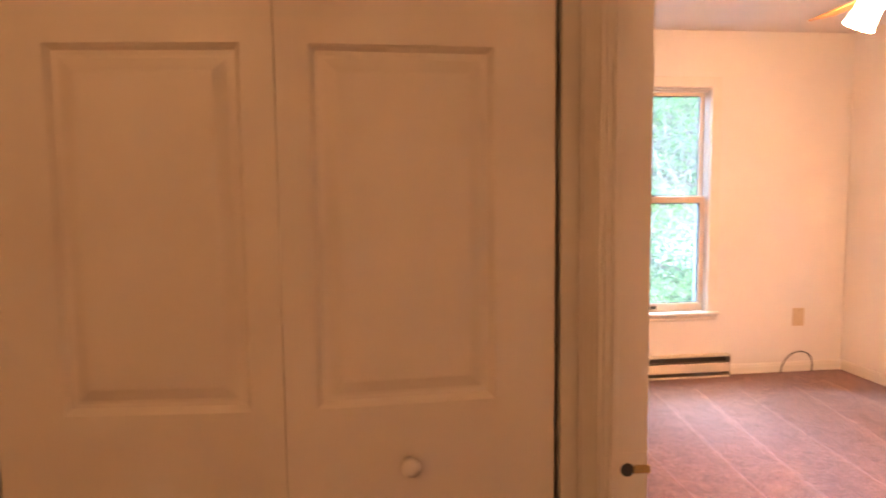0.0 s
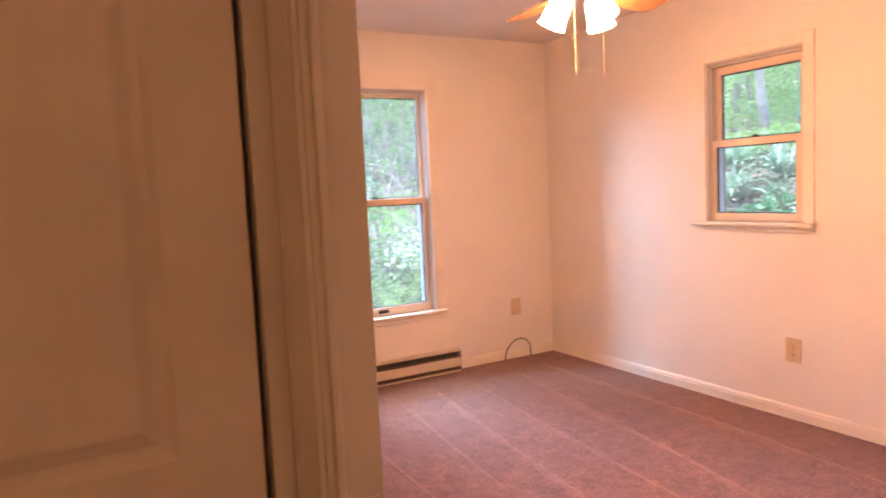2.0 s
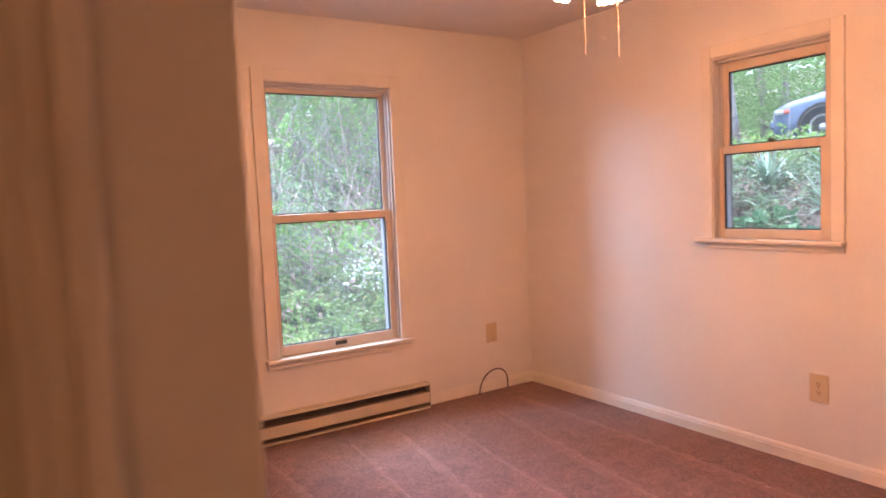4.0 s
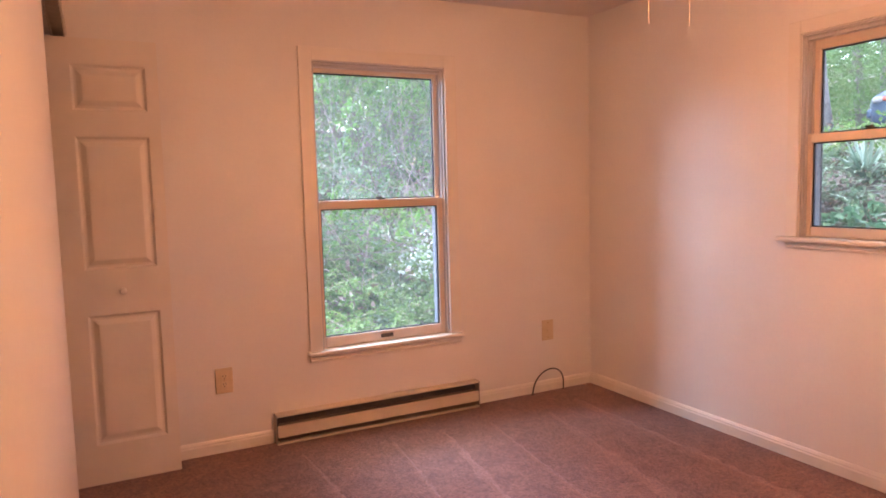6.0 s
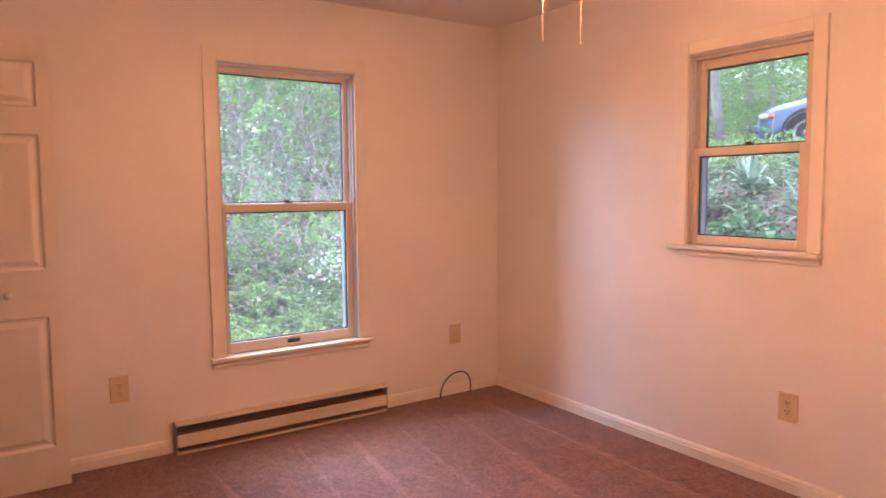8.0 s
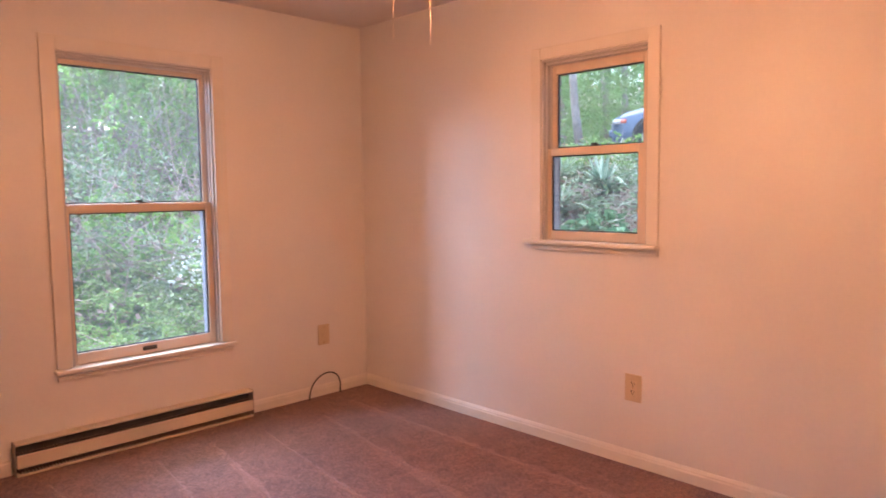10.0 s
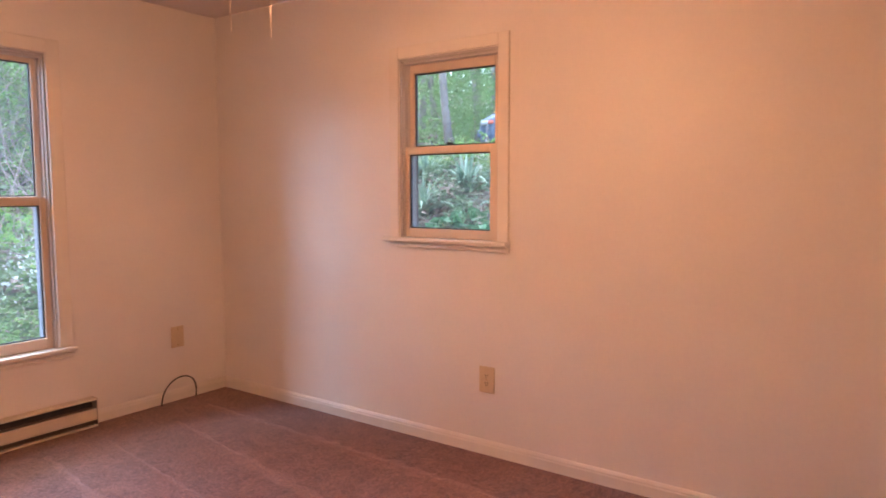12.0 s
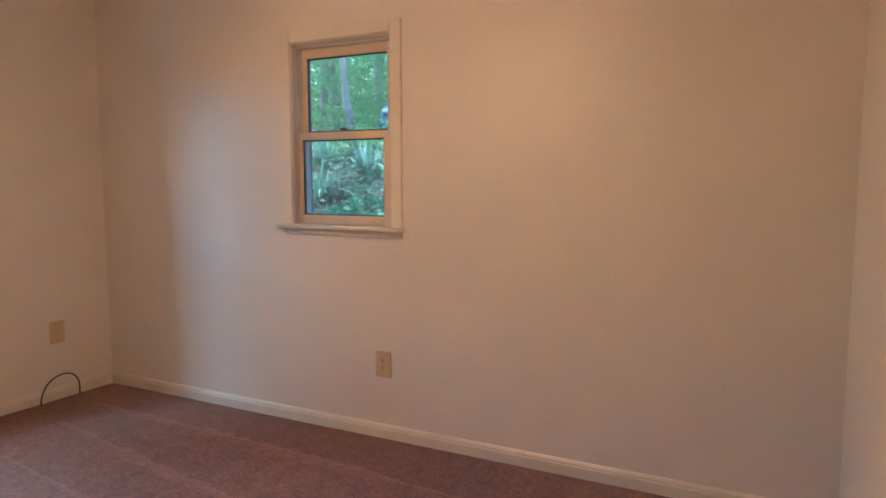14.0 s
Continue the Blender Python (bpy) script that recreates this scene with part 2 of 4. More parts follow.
def part(name, bm, mat, parent, label="", smooth=False):
    ob = solid(name, bm, mat, smooth)
    ob.parent = parent
    return tagged(ob, label) if label else ob


def structure(name, bm, mat, label, category):
    return tagged(solid(name, bm, mat), label, category, kind="structure")


def lathe(profile, steps=24, wave=0.0, lobes=0):
    """A surface of revolution about z from (radius, z) pairs, its rim waved by wave over lobes."""
    bm = bmesh.new()
    rings = []
    for k, (r, z) in enumerate(profile):
        ring = []
        for i in range(steps):
            a = 2 * math.pi * i / steps
            w = wave * math.cos(lobes * a) * (k / (len(profile) - 1)) ** 2 if lobes else 0
            ring.append(bm.verts.new(((r + w * 0.5) * math.cos(a), (r + w * 0.5) * math.sin(a), z + w)))
        rings.append(ring)
    for a, b in zip(rings, rings[1:]):
        for i in range(steps):
            bm.faces.new((a[i], a[(i + 1) % steps], b[(i + 1) % steps], b[i]))
    return bm


def tube(bm, points, radii, sides=8):
    """A tube along points, closed at both ends."""
    rings = []
    for k, p in enumerate(points):
        p = Vector(p)
        a = Vector(points[max(k - 1, 0)])
        b = Vector(points[min(k + 1, len(points) - 1)])
        q = (b - a).to_track_quat("Z", "Y")
        r = radii[k] if hasattr(radii, "__len__") else radii
        rings.append([bm.verts.new(p + q @ Vector((r * math.cos(2 * math.pi * i / sides), r * math.sin(2 * math.pi * i / sides), 0))) for i in range(sides)])
    for a, b in zip(rings, rings[1:]):
        for i in range(sides):
            bm.faces.new((a[i], a[(i + 1) % sides], b[(i + 1) % sides], b[i]))
    bm.faces.new(rings[0][::-1]), bm.faces.new(rings[-1])


def rod(bm, a, b, r, sides=12):
    tube(bm, [a, b], r, sides)


def strip_profile(points, length):
    """A moulding: the closed profile of (depth, height) pairs, drawn out along x from 0 to length."""
    bm = bmesh.new()
    ends = [[bm.verts.new((x, d, h)) for d, h in points] for x in (0, length)]
    n = len(points)
    for i in range(n):
        bm.faces.new((ends[0][i], ends[0][(i + 1) % n], ends[1][(i + 1) % n], ends[1][i]))
    bm.faces.new(ends[0][::-1]), bm.faces.new(ends[1])
    bmesh.ops.recalc_face_normals(bm, faces=bm.faces)
    return bm


# ---- the plan ----
WEST, EAST, NORTH, SOUTH = 0.554, 3.55, 4.40, 0.41
HALL_FACE = 0.478
CEILING = 2.39
DOOR_FAR, DOOR_NEAR = 0.98, 0.12
CLOSET_NEAR, CLOSET_FAR, HEADER = 3.55, 4.38, 2.05
BIFOLD_Y = 1.072
OUT = 0.12

# window openings: from, to, sill height, head height
W1 = (1.725, 2.496, 0.470, 2.006)
W2 = (2.312, 2.900, 1.062, 1.968)


def wall_with_opening(u0, u1, z0, z1, opening, make):
    """Boxes for a wall from u0 to u1 with one opening cut through it."""
    a, b, lo, hi = opening
    return [make(u0, a, z0, z1), make(b, u1, z0, z1), make(a, b, z0, lo), make(a, b, hi, z1)]


structure("wall_north", boxes(*wall_with_opening(-0.4, EAST + OUT, -0.12, CEILING + 0.1, W1, lambda a, b, c, d: (a, b, NORTH, NORTH + OUT, c, d))),
          WALL, "off-white painted drywall wall with a window opening", "wall")
structure("wall_east", boxes(*wall_with_opening(-0.2, NORTH, -0.12, CEILING + 0.1, W2, lambda a, b, c, d: (EAST, EAST + OUT, a, b, c, d))),
          WALL, "off-white painted drywall wall with a small high window", "wall")
structure("wall_west", boxes((HALL_FACE, WEST, DOOR_FAR + 0.02, CLOSET_NEAR, 0, CEILING), (HALL_FACE, WEST, CLOSET_NEAR, CLOSET_FAR, HEADER, CEILING),
                             (HALL_FACE, WEST, CLOSET_FAR, NORTH, 0, CEILING), (HALL_FACE, WEST, DOOR_NEAR - 0.02, DOOR_FAR + 0.02, 2.07, CEILING),
                             (HALL_FACE, WEST, -0.2, DOOR_NEAR - 0.02, 0, CEILING)),
          WALL, "off-white painted wall with a doorway and a closet opening", "wall")
structure("wall_south", boxes((1.7, EAST, -0.2, SOUTH, 0, CEILING), (WEST, 1.7, -0.32, -0.2, 0, CEILING)),
          WALL, "off-white painted wall behind the doorway", "wall")
structure("floor", boxes((-1.4, EAST + 0.1, -2.1, NORTH + 0.1, -0.12, 0.010)), CARPET, "mauve brown cut-pile carpet with vacuum tracks", "carpet")
structure("ceiling", boxes((-1.4, EAST + 0.1, -2.1, NORTH + 0.1, CEILING, CEILING + 0.12)), CEIL, "white textured ceiling", "ceiling")
structure("roof", boxes((-1.8, EAST + 0.35, -2.5, NORTH + 0.25, CEILING + 0.14, CEILING + 0.3)), SIDING, "flat roof above the room", "roof")

# the hall from which the walk starts, and the two closets
structure("wall_hall_west", boxes((-1.4, -1.28, -2.1, BIFOLD_Y, 0, CEILING)), HALLPAINT, "cream painted hall wall", "wall")
structure("wall_hall_south", boxes((-1.28, HALL_FACE, -2.1, -1.98, 0, CEILING)), HALLPAINT, "cream painted hall end wall", "wall")
structure("wall_hall_east", boxes((HALL_FACE, WEST, -1.98, -0.2, 0, CEILING)), HALLPAINT, "cream painted hall wall", "wall")
structure("wall_hall_north", boxes((-1.28, -0.512, BIFOLD_Y, BIFOLD_Y + 0.09, 0, CEILING), (-0.512, 0.434, BIFOLD_Y, BIFOLD_Y + 0.09, 2.06, CEILING)),
          HALLPAINT, "cream painted wall round the hall closet", "wall")
structure("closet_wall", boxes((-0.62, -0.54, BIFOLD_Y + 0.09, 1.72, 0, CEILING), (-0.62, HALL_FACE, 1.72, 1.80, 0, CEILING),
                               (-0.25, HALL_FACE, 3.20, 3.28, 0, CEILING), (-0.33, -0.25, 3.20, NORTH, 0, CEILING)), CLOSET, "plain closet side walls", "wall")

# baseboards
BASE = [(0, 0), (-0.013, 0), (-0.013, 0.056), (-0.010, 0.063), (-0.0105, 0.068), (-0.006, 0.077), (-0.003, 0.081), (0, 0.081)]


def baseboard(x, y, length, turn):
    ob = solid("baseboard", strip_profile(BASE, length), TRIM)
    ob.matrix_world = pose(x, y, 0.0, 0, 0, turn)
    return tagged(ob, "white painted wooden baseboard along the carpet", "baseboard", kind="structure")


baseboard(WEST, NORTH, 1.435 - WEST, 0)
baseboard(2.665, NORTH, EAST - 2.665, 0)
baseboard(EAST, NORTH - 0.013, NORTH - 0.013 - SOUTH, -90)
baseboard(EAST - 0.013, SOUTH, EAST - 0.013 - 1.7, 180)
baseboard(WEST, DOOR_FAR + 0.09, CLOSET_NEAR - DOOR_FAR - 0.09, 90)

# lighter rows left in the pile by a vacuum cleaner
def pile_row(points, width, seed):
    """One brushed row: a low ragged ridge of pile along points."""
    rnd = random.Random(seed)
    bm = bmesh.new()
    (xa, ya), (xb, yb) = points
    n = 60
    left, mid, right = [], [], []
    for i in range(n + 1):
        s = i / n
        x = xa + (xb - xa) * s + 0.012 * math.sin(5 * s + seed)
        y = ya + (yb - ya) * s
        w = width * (0.35 + 0.65 * rnd.random()) * (0.4 + 0.6 * math.sin(math.pi * min(1, s * 1.1 + 0.05)))
        left.append(bm.verts.new((x - w, y, -0.001)))
        mid.append(bm.verts.new((x, y, 0.0025)))
        right.append(bm.verts.new((x + w, y, -0.001)))
    for i in range(n):
        bm.faces.new((left[i], left[i + 1], mid[i + 1], mid[i]))
        bm.faces.new((mid[i], mid[i + 1], right[i + 1], right[i]))
    bmesh.ops.recalc_face_normals(bm, faces=bm.faces)
    return bm


for k, (a, b, w) in enumerate((((1.52, 4.15), (1.52, 2.6), 0.020), ((1.97, 4.08), (1.80, 2.4), 0.016), ((2.27, 4.11), (1.95, 1.7), 0.026),
                               ((2.57, 4.09), (2.28, 1.6), 0.016), ((2.96, 4.05), (2.46, 1.2), 0.034), ((3.24, 4.16), (3.10, 1.2), 0.040))):
    tagged(solid("carpet_track", pile_row((a, b), w * 2.0, k), STRIPE), "lighter brushed row in the mauve carpet pile", "carpet track", "vacuum tracks in the carpet", "structure").location = (0, 0, 0.010)

# ---- windows ----
CASE = [(0, 0), (-0.012, 0.003), (-0.017, 0.010), (-0.017, 0.052), (-0.014, 0.060), (-0.009, 0.066), (-0.009, 0.072), (0, 0.072)]


def window(name, m, u0, u1, lo, hi, up_glass, low_glass, label, case_w, apron, horns):
    """A double-hung sash window in local axes: x along the wall, y outwards, z up."""
    top = tagged(new(name), label, "window", kind="structure")
    top.matrix_world = m
    W = case_w
    # casing: two legs and a head, mitre-free butt joints, with a raised outer bead
    frame_bm = bmesh.new()
    box(frame_bm, u0 - W, u0 - 0.004, -0.016, -0.0005, lo, hi + W, 0.003)
    box(frame_bm, u1 + 0.004, u1 + W, -0.016, -0.0005, lo, hi + W, 0.003)
    box(frame_bm, u0 - 0.004, u1 + 0.004, -0.0155, -0.0005, hi + 0.004, hi + W, 0.003)
    part("casing", frame_bm, TRIM, top)
    part("stool", boxes((u0 - W - horns[0], u1 + W + horns[1], -0.047, 0.03, lo - 0.020, lo), bevel=0.005), TRIM, top)
    ap = bmesh.new()
    box(ap, u0 - W, u1 + W, -0.0145, -0.0005, lo - apron, lo - 0.020, 0.003)
    for k, d in enumerate((0.024, 0.020, 0.0185)):
        box(ap, u0 - W, u1 + W, -d, -0.0005, lo - 0.020 - (apron - 0.020) * (k * 0.3 + 0.22), lo - 0.020 - (apron - 0.020) * k * 0.3, 0.003)
    part("apron", ap, TRIM, top)
    # jamb liners and parting stops
    j = bmesh.new()
    for a, b in ((u0 - 0.003, u0 + 0.006), (u1 - 0.006, u1 + 0.003)):
        box(j, a, b, 0.0, OUT, lo, hi)
    for a, b in ((u0 + 0.006, u0 + 0.014), (u1 - 0.014, u1 - 0.006)):
        box(j, a, b, 0.060, 0.066, lo, hi, 0.001)
        box(j, a, b, 0.020, 0.026, lo + 0.0, hi, 0.001)
        box(j, a, b, 0.1045, OUT - 0.002, lo, hi, 0.001)
    box(j, u0 - 0.003, u1 + 0.003, 0.0, OUT, hi - 0.008, hi + 0.003)
    box(j, u0 + 0.006, u1 - 0.006, 0.020, 0.062, hi - 0.022, hi - 0.008, 0.002)
    box(j, u0 - 0.003, u1 + 0.003, 0.03, OUT + 0.03, lo - 0.02, lo - 0.001, 0.002)
    part("jamb_liner", j, VINYL, top, "white vinyl jamb liner")
    # added strip; its blue colour stands for sky light on the outer jamb
    if name == "window_1":
        part("skylit_strip", boxes((u1 - 0.042, u1 - 0.006, 0.068, 0.1035, lo + 0.001, low_glass[3] - 0.004), bevel=0.001), SKYLIT, top, "blue-grey strip for the sky-lit jamb edge")
    # grey cover added so the pale jamb doesn't show bright through the pane
    if name == "window_2":
        part("jamb_cover", boxes((u0 + 0.006, u0 + 0.0148, 0.0610, OUT - 0.001, lo, low_glass[3]), (u0 - 0.003, u0 + 0.0065, OUT + 0.0205, OUT + 0.024, lo, hi)), DULLED, top, "added grey cover dulling the bright outer jamb")

    def sash(nm, y0, y1, z0, z1, glass):
        a, b, c, d = glass
        bm = bmesh.new()
        box(bm, u0 + 0.007, a, y0, y1, z0, z1, 0.003)
        box(bm, b, u1 - 0.007, y0, y1, z0, z1, 0.003)
        box(bm, a, b, y0, y1, z0, c, 0.003)
        box(bm, a, b, y0, y1, d, z1, 0.003)
        s = part(nm, bm, SASH, top, "painted window sash")
        g = bmesh.new()
        e = 0.006
        ym = (y0 + y1) / 2
        for q in ((a, a + e, c, d), (b - e, b, c, d), (a + e, b - e, c, c + e), (a + e, b - e, d - e, d)):
            box(g, q[0], q[1], ym - 0.004, ym + 0.008, q[2], q[3])
        part("gasket", g, GASKET, s, "dark glazing gasket")
        p = part("pane", boxes((a + 0.001, b - 0.001, ym, ym + 0.004, c + 0.001, d - 0.001)), GLASS, s, "clear window pane")
        p.visible_shadow = False
        return s

    sash("upper_sash", 0.066, 0.100, low_glass[3] + 0.002, hi - 0.009, up_glass)
    low = sash("lower_sash", 0.027, 0.060, lo + 0.001, up_glass[2] - 0.003, low_glass)
    mid = (u0 + u1) / 2
    latch = bmesh.new()
    box(latch, mid - 0.020, mid + 0.020, 0.034, 0.056, up_glass[2] - 0.003, up_glass[2] + 0.006, 0.002)
    box(latch, mid - 0.030, mid + 0.004, 0.038, 0.050, up_glass[2] + 0.006, up_glass[2] + 0.015, 0.002)
    part("sash_lock", latch, DARKMETAL, low, "dark bronze sash lock")
    lift = bmesh.new()
    z = (lo + low_glass[2]) / 2 + 0.002
    box(lift, mid - 0.037, mid + 0.037, 0.020, 0.028, z - 0.011, z + 0.011, 0.002)
    box(lift, mid - 0.034, mid + 0.034, 0.014, 0.022, z + 0.002, z + 0.009, 0.002)
    if name == "window_1":
        part("sash_lift", lift, DARKMETAL, low, "dark bronze sash lift")
    else:
        lift.free()
    # outside frame so that the opening is closed from without
    # window_2's trim is dark to keep its lit edge from showing bright
    part("outer_trim", boxes((u0 - 0.06, u0 + 0.004, OUT, OUT + 0.02, lo - 0.05, hi + 0.05), (u1 - 0.004, u1 + 0.06, OUT, OUT + 0.02, lo - 0.05, hi + 0.05),
                             (u0 + 0.004, u1 - 0.004, OUT, OUT + 0.02, hi - 0.004, hi + 0.05), (u0 + 0.004, u1 - 0.004, OUT, OUT + 0.02, lo - 0.05, lo - 0.021)), VINYL if name == "window_1" else DARKMETAL, top)
    return top


window("window_1", pose(0, NORTH, 0), W1[0], W1[1], W1[2], W1[3], (1.748, 2.461, 1.276, 1.962), (1.752, 2.455, 0.528, 1.229),
       "tall double-hung window with cream painted sashes", 0.075, 0.062, (0.012, 0.012))
# the east wall: local x runs towards the south
window("window_2", pose(EAST, 0, 0, 0, 0, -90), -W2[1], -W2[0], W2[2], W2[3], (-2.862, -2.372, 1.530, 1.903), (-2.868, -2.374, 1.108, 1.489),
       "small double-hung window set high in the wall", 0.062, 0.052, (0.036, 0.004))

# ---- the doorway ----
jamb = tagged(new("door_frame"), "painted door frame with casing, no door in view", "door frame", kind="structure")
part("far_jamb", boxes((HALL_FACE, WEST, DOOR_FAR, DOOR_FAR + 0.02, 0, 2.05), bevel=0.001), TRIM, jamb)
part("near_jamb", boxes((HALL_FACE, WEST, DOOR_NEAR - 0.02, DOOR_NEAR, 0, 2.05)), TRIM, jamb)
part("head_jamb", boxes((HALL_FACE, WEST, DOOR_NEAR - 0.02, DOOR_FAR + 0.02, 2.05, 2.07)), TRIM, jamb)
part("stop", boxes((0.488, 0.500, DOOR_FAR - 0.010, DOOR_FAR, 0, 2.05), bevel=0.003), TRIM, jamb)


def casing_leg(x, side, y0, y1):
    """A moulded casing leg on a wall that faces -x (side -1) or +x (side 1), thin at the opening."""
    bm = bmesh.new()
    n = (y1 - y0)
    prof = [(0.0, 0.0), (0.007, 0.0), (0.010, 0.12), (0.009, 0.20), (0.012, 0.30), (0.0145, 0.42), (0.012, 0.50), (0.016, 0.62), (0.017, 0.85), (0.014, 1.0), (0.0, 1.0)]
    ends = [[bm.verts.new((x + side * d, y0 + n * f, z)) for d, f in prof] for z in (0.0, 2.12)]
    for i in range(len(prof)):
        k = (i + 1) % len(prof)
        bm.faces.new((ends[0][i], ends[0][k], ends[1][k], ends[1][i]))
    bm.faces.new(ends[0][::-1]), bm.faces.new(ends[1])
    bmesh.ops.recalc_face_normals(bm, faces=bm.faces)
    return bm


part("hall_casing", casing_leg(HALL_FACE, -1, DOOR_FAR + 0.006, BIFOLD_Y - 0.004), TRIM, jamb)
part("closet_trim", boxes((0.434, HALL_FACE, BIFOLD_Y - 0.002, BIFOLD_Y + 0.09, 0, CEILING), bevel=0.001), TRIM, jamb)
strike = part("strike_plate", boxes((0.502, WEST - 0.001, DOOR_FAR - 0.002, DOOR_FAR, 0.871, 0.929), bevel=0.0008), TRIM, jamb, "painted strike plate")
hole = bmesh.new()
rod(hole, (0.519, DOOR_FAR - 0.0035, 0.900), (0.519, DOOR_FAR - 0.001, 0.900), 0.0115, 20)
part("latch_hole", hole, SLOT, strike, "dark latch hole")
part("lip", boxes((0.530, WEST + 0.004, DOOR_FAR - 0.0045, DOOR_FAR - 0.001, 0.893, 0.907), bevel=0.001), BRASS, strike, "worn brass strike lip")

# ---- bifold doors ----
LEAF_W, LEAF_H, LEAF_T = 0.460, 2.01, 0.031
PANELS = ((0.195, 0.794), (1.002, 1.595), (1.710, 1.908))


def panel_mesh(w, h):
    """A moulded raised panel, its outer edge in the plane y = 0 and sunk towards +y."""
    bm = bmesh.new()
    rings = []
    for inset, depth in ((0, 0), (0.005, 0.0045), (0.010, 0.0110), (0.017, 0.0118), (0.022, 0.0110), (0.042, 0.0015), (0.046, 0.0008)):
        rings.append([bm.verts.new(p) for p in ((inset, depth, inset), (w - inset, depth, inset), (w - inset, depth, h - inset), (inset, depth, h - inset))])
    for a, b in zip(rings, rings[1:]):
        for i in range(4):
            bm.faces.new((a[i], a[(i + 1) % 4], b[(i + 1) % 4], b[i]))
    bm.faces.new(rings[-1])
    return bm


def bifold_leaf(parent, m, wide_left, knob):
    """One leaf: x from 0 to its width, front at y = 0, its bottom at z = 0.02; wide_left: the broad stile is at x = 0."""
    a = 0.106 if wide_left else 0.052
    b = LEAF_W - (0.052 if wide_left else 0.106)
    bm = bmesh.new()
    lo, hi = 0.012, 0.012 + LEAF_H
    box(bm, 0, a, 0, LEAF_T, lo, hi)
    box(bm, b, LEAF_W, 0, LEAF_T, lo, hi)
    z = lo
    for c, d in (*PANELS, (hi, hi)):
        box(bm, a, b, 0, LEAF_T, z, c)
        z = d
    bmesh.ops.remove_doubles(bm, verts=bm.verts, dist=0.0001)
    leaf = part("leaf", bm, DOORPAINT, parent)
    leaf.matrix_basis = m
    for c, d in PANELS:
        p = part("panel", panel_mesh(b - a, d - c), DOORPAINT, leaf)
        p.location = (a, 0, c)
        part("panel", boxes((a, b, 0.012, LEAF_T - 0.004, c, d)), DOORPAINT, leaf)
    if knob:
        k = part("knob", lathe([(0.0001, 0.034), (0.008, 0.0335), (0.0145, 0.030), (0.0165, 0.025), (0.0150, 0.019), (0.0095, 0.013), (0.0075, 0.006), (0.010, 0.0), (0.0001, 0.0)], 20),
                 TRIM, leaf, "small round white wooden knob", True)
        k.matrix_basis = pose((a + b) / 2, 0, 0.900, 90, 0, 0)
    return leaf


hall_door = tagged(new("bifold_door"), "closed cream bifold closet door with raised panels and knob", "bifold door")
hall_door.location = (0, BIFOLD_Y, 0)
# its leaves stand a little out of line at the middle hinge
SEAM = pose(0.423, 0.002, 0, 0, 0, 2.4) @ pose(-LEAF_W, 0, 0)
bifold_leaf(hall_door, SEAM, False, True)
bifold_leaf(hall_door, pose(*SEAM.translation, 0, 0, -4.6) @ pose(-LEAF_W - 0.0015, 0, 0), True, False)

room_door = tagged(new("bifold_door"), "open cream bifold closet door folded against its jamb", "bifold door")
room_door.location = (0, 4.270, 0)
bifold_leaf(room_door, pose(0.503, 0, 0), True, True)
bifold_leaf(room_door, pose(0.503 + LEAF_W, 0.036 + LEAF_T, 0, 0, 0, 180), False, False)

track = tagged(new("closet_track"), "tan steel bifold track under the closet header", "track", kind="structure")
part("channel", boxes((0.548, 0.552, 3.56, 4.38, 2.022, 2.049), (0.596, 0.600, 3.56, 4.38, 2.022, 2.049), (0.552, 0.596, 3.56, 4.38, 2.045, 2.049)), GALV, track)
part("header_trim", boxes((0.5545, 0.606, 3.56, 4.38, 2.0495, 2.075), bevel=0.002), TRIM, track)

# assumed fixture round the added hall lamp; no part of it is seen
hall_light = tagged(new("assumed_hall_light"), "assumed white glass dome ceiling light, unseen in the hall", "ceiling light")
hall_light.location = (-0.95, -0.75, 0)
part("rim", lathe([(0.0001, CEILING), (0.13, CEILING), (0.135, CEILING - 0.02), (0.12, CEILING - 0.03), (0.0001, CEILING - 0.03)], 28), TRIM, hall_light, smooth=True)
part("dome", lathe([(0.115, CEILING - 0.031), (0.105, CEILING - 0.05), (0.07, CEILING - 0.07), (0.0001, CEILING - 0.078)], 28), DOME, hall_light, "lit white glass dome", True)

# ---- baseboard heater ----
heater = tagged(new("baseboard_heater"), "cream enamel electric baseboard heater with dark slots", "heater")
HX0, HX1, HF = 1.440, 2.660, 4.335
prof_top = [(NORTH - 0.001, 0.157), (NORTH - 0.001, 0.167), (HF + 0.006, 0.167), (HF + 0.002, 0.163), (HF + 0.002, 0.157), (HF + 0.006, 0.156)]


def along_x(profile, x0, x1):
    bm = bmesh.new()
    ends = [[bm.verts.new((x, y, z)) for y, z in profile] for x in (x0, x1)]
    for i in range(len(profile)):
        k = (i + 1) % len(profile)
        bm.faces.new((ends[0][i], ends[0][k], ends[1][k], ends[1][i]))
    bm.faces.new(ends[0][::-1]), bm.faces.new(ends[1])
    bmesh.ops.recalc_face_normals(bm, faces=bm.faces)
    return bm


part("top_cover", along_x(prof_top, HX0 + 0.004, HX1 - 0.004), CREAM, heater)
part("front_panel", along_x([(HF + 0.003, 0.047), (HF, 0.052), (HF + 0.001, 0.107), (HF + 0.006, 0.111), (HF + 0.010, 0.107), (HF + 0.010, 0.047)], HX0 + 0.007, HX1 - 0.007), CREAM, heater)
part("back_plate", boxes((HX0 + 0.004, HX1 - 0.004, 4.392, 4.399, 0.012, 0.150)), BLACK, heater, "dark heater back plate")
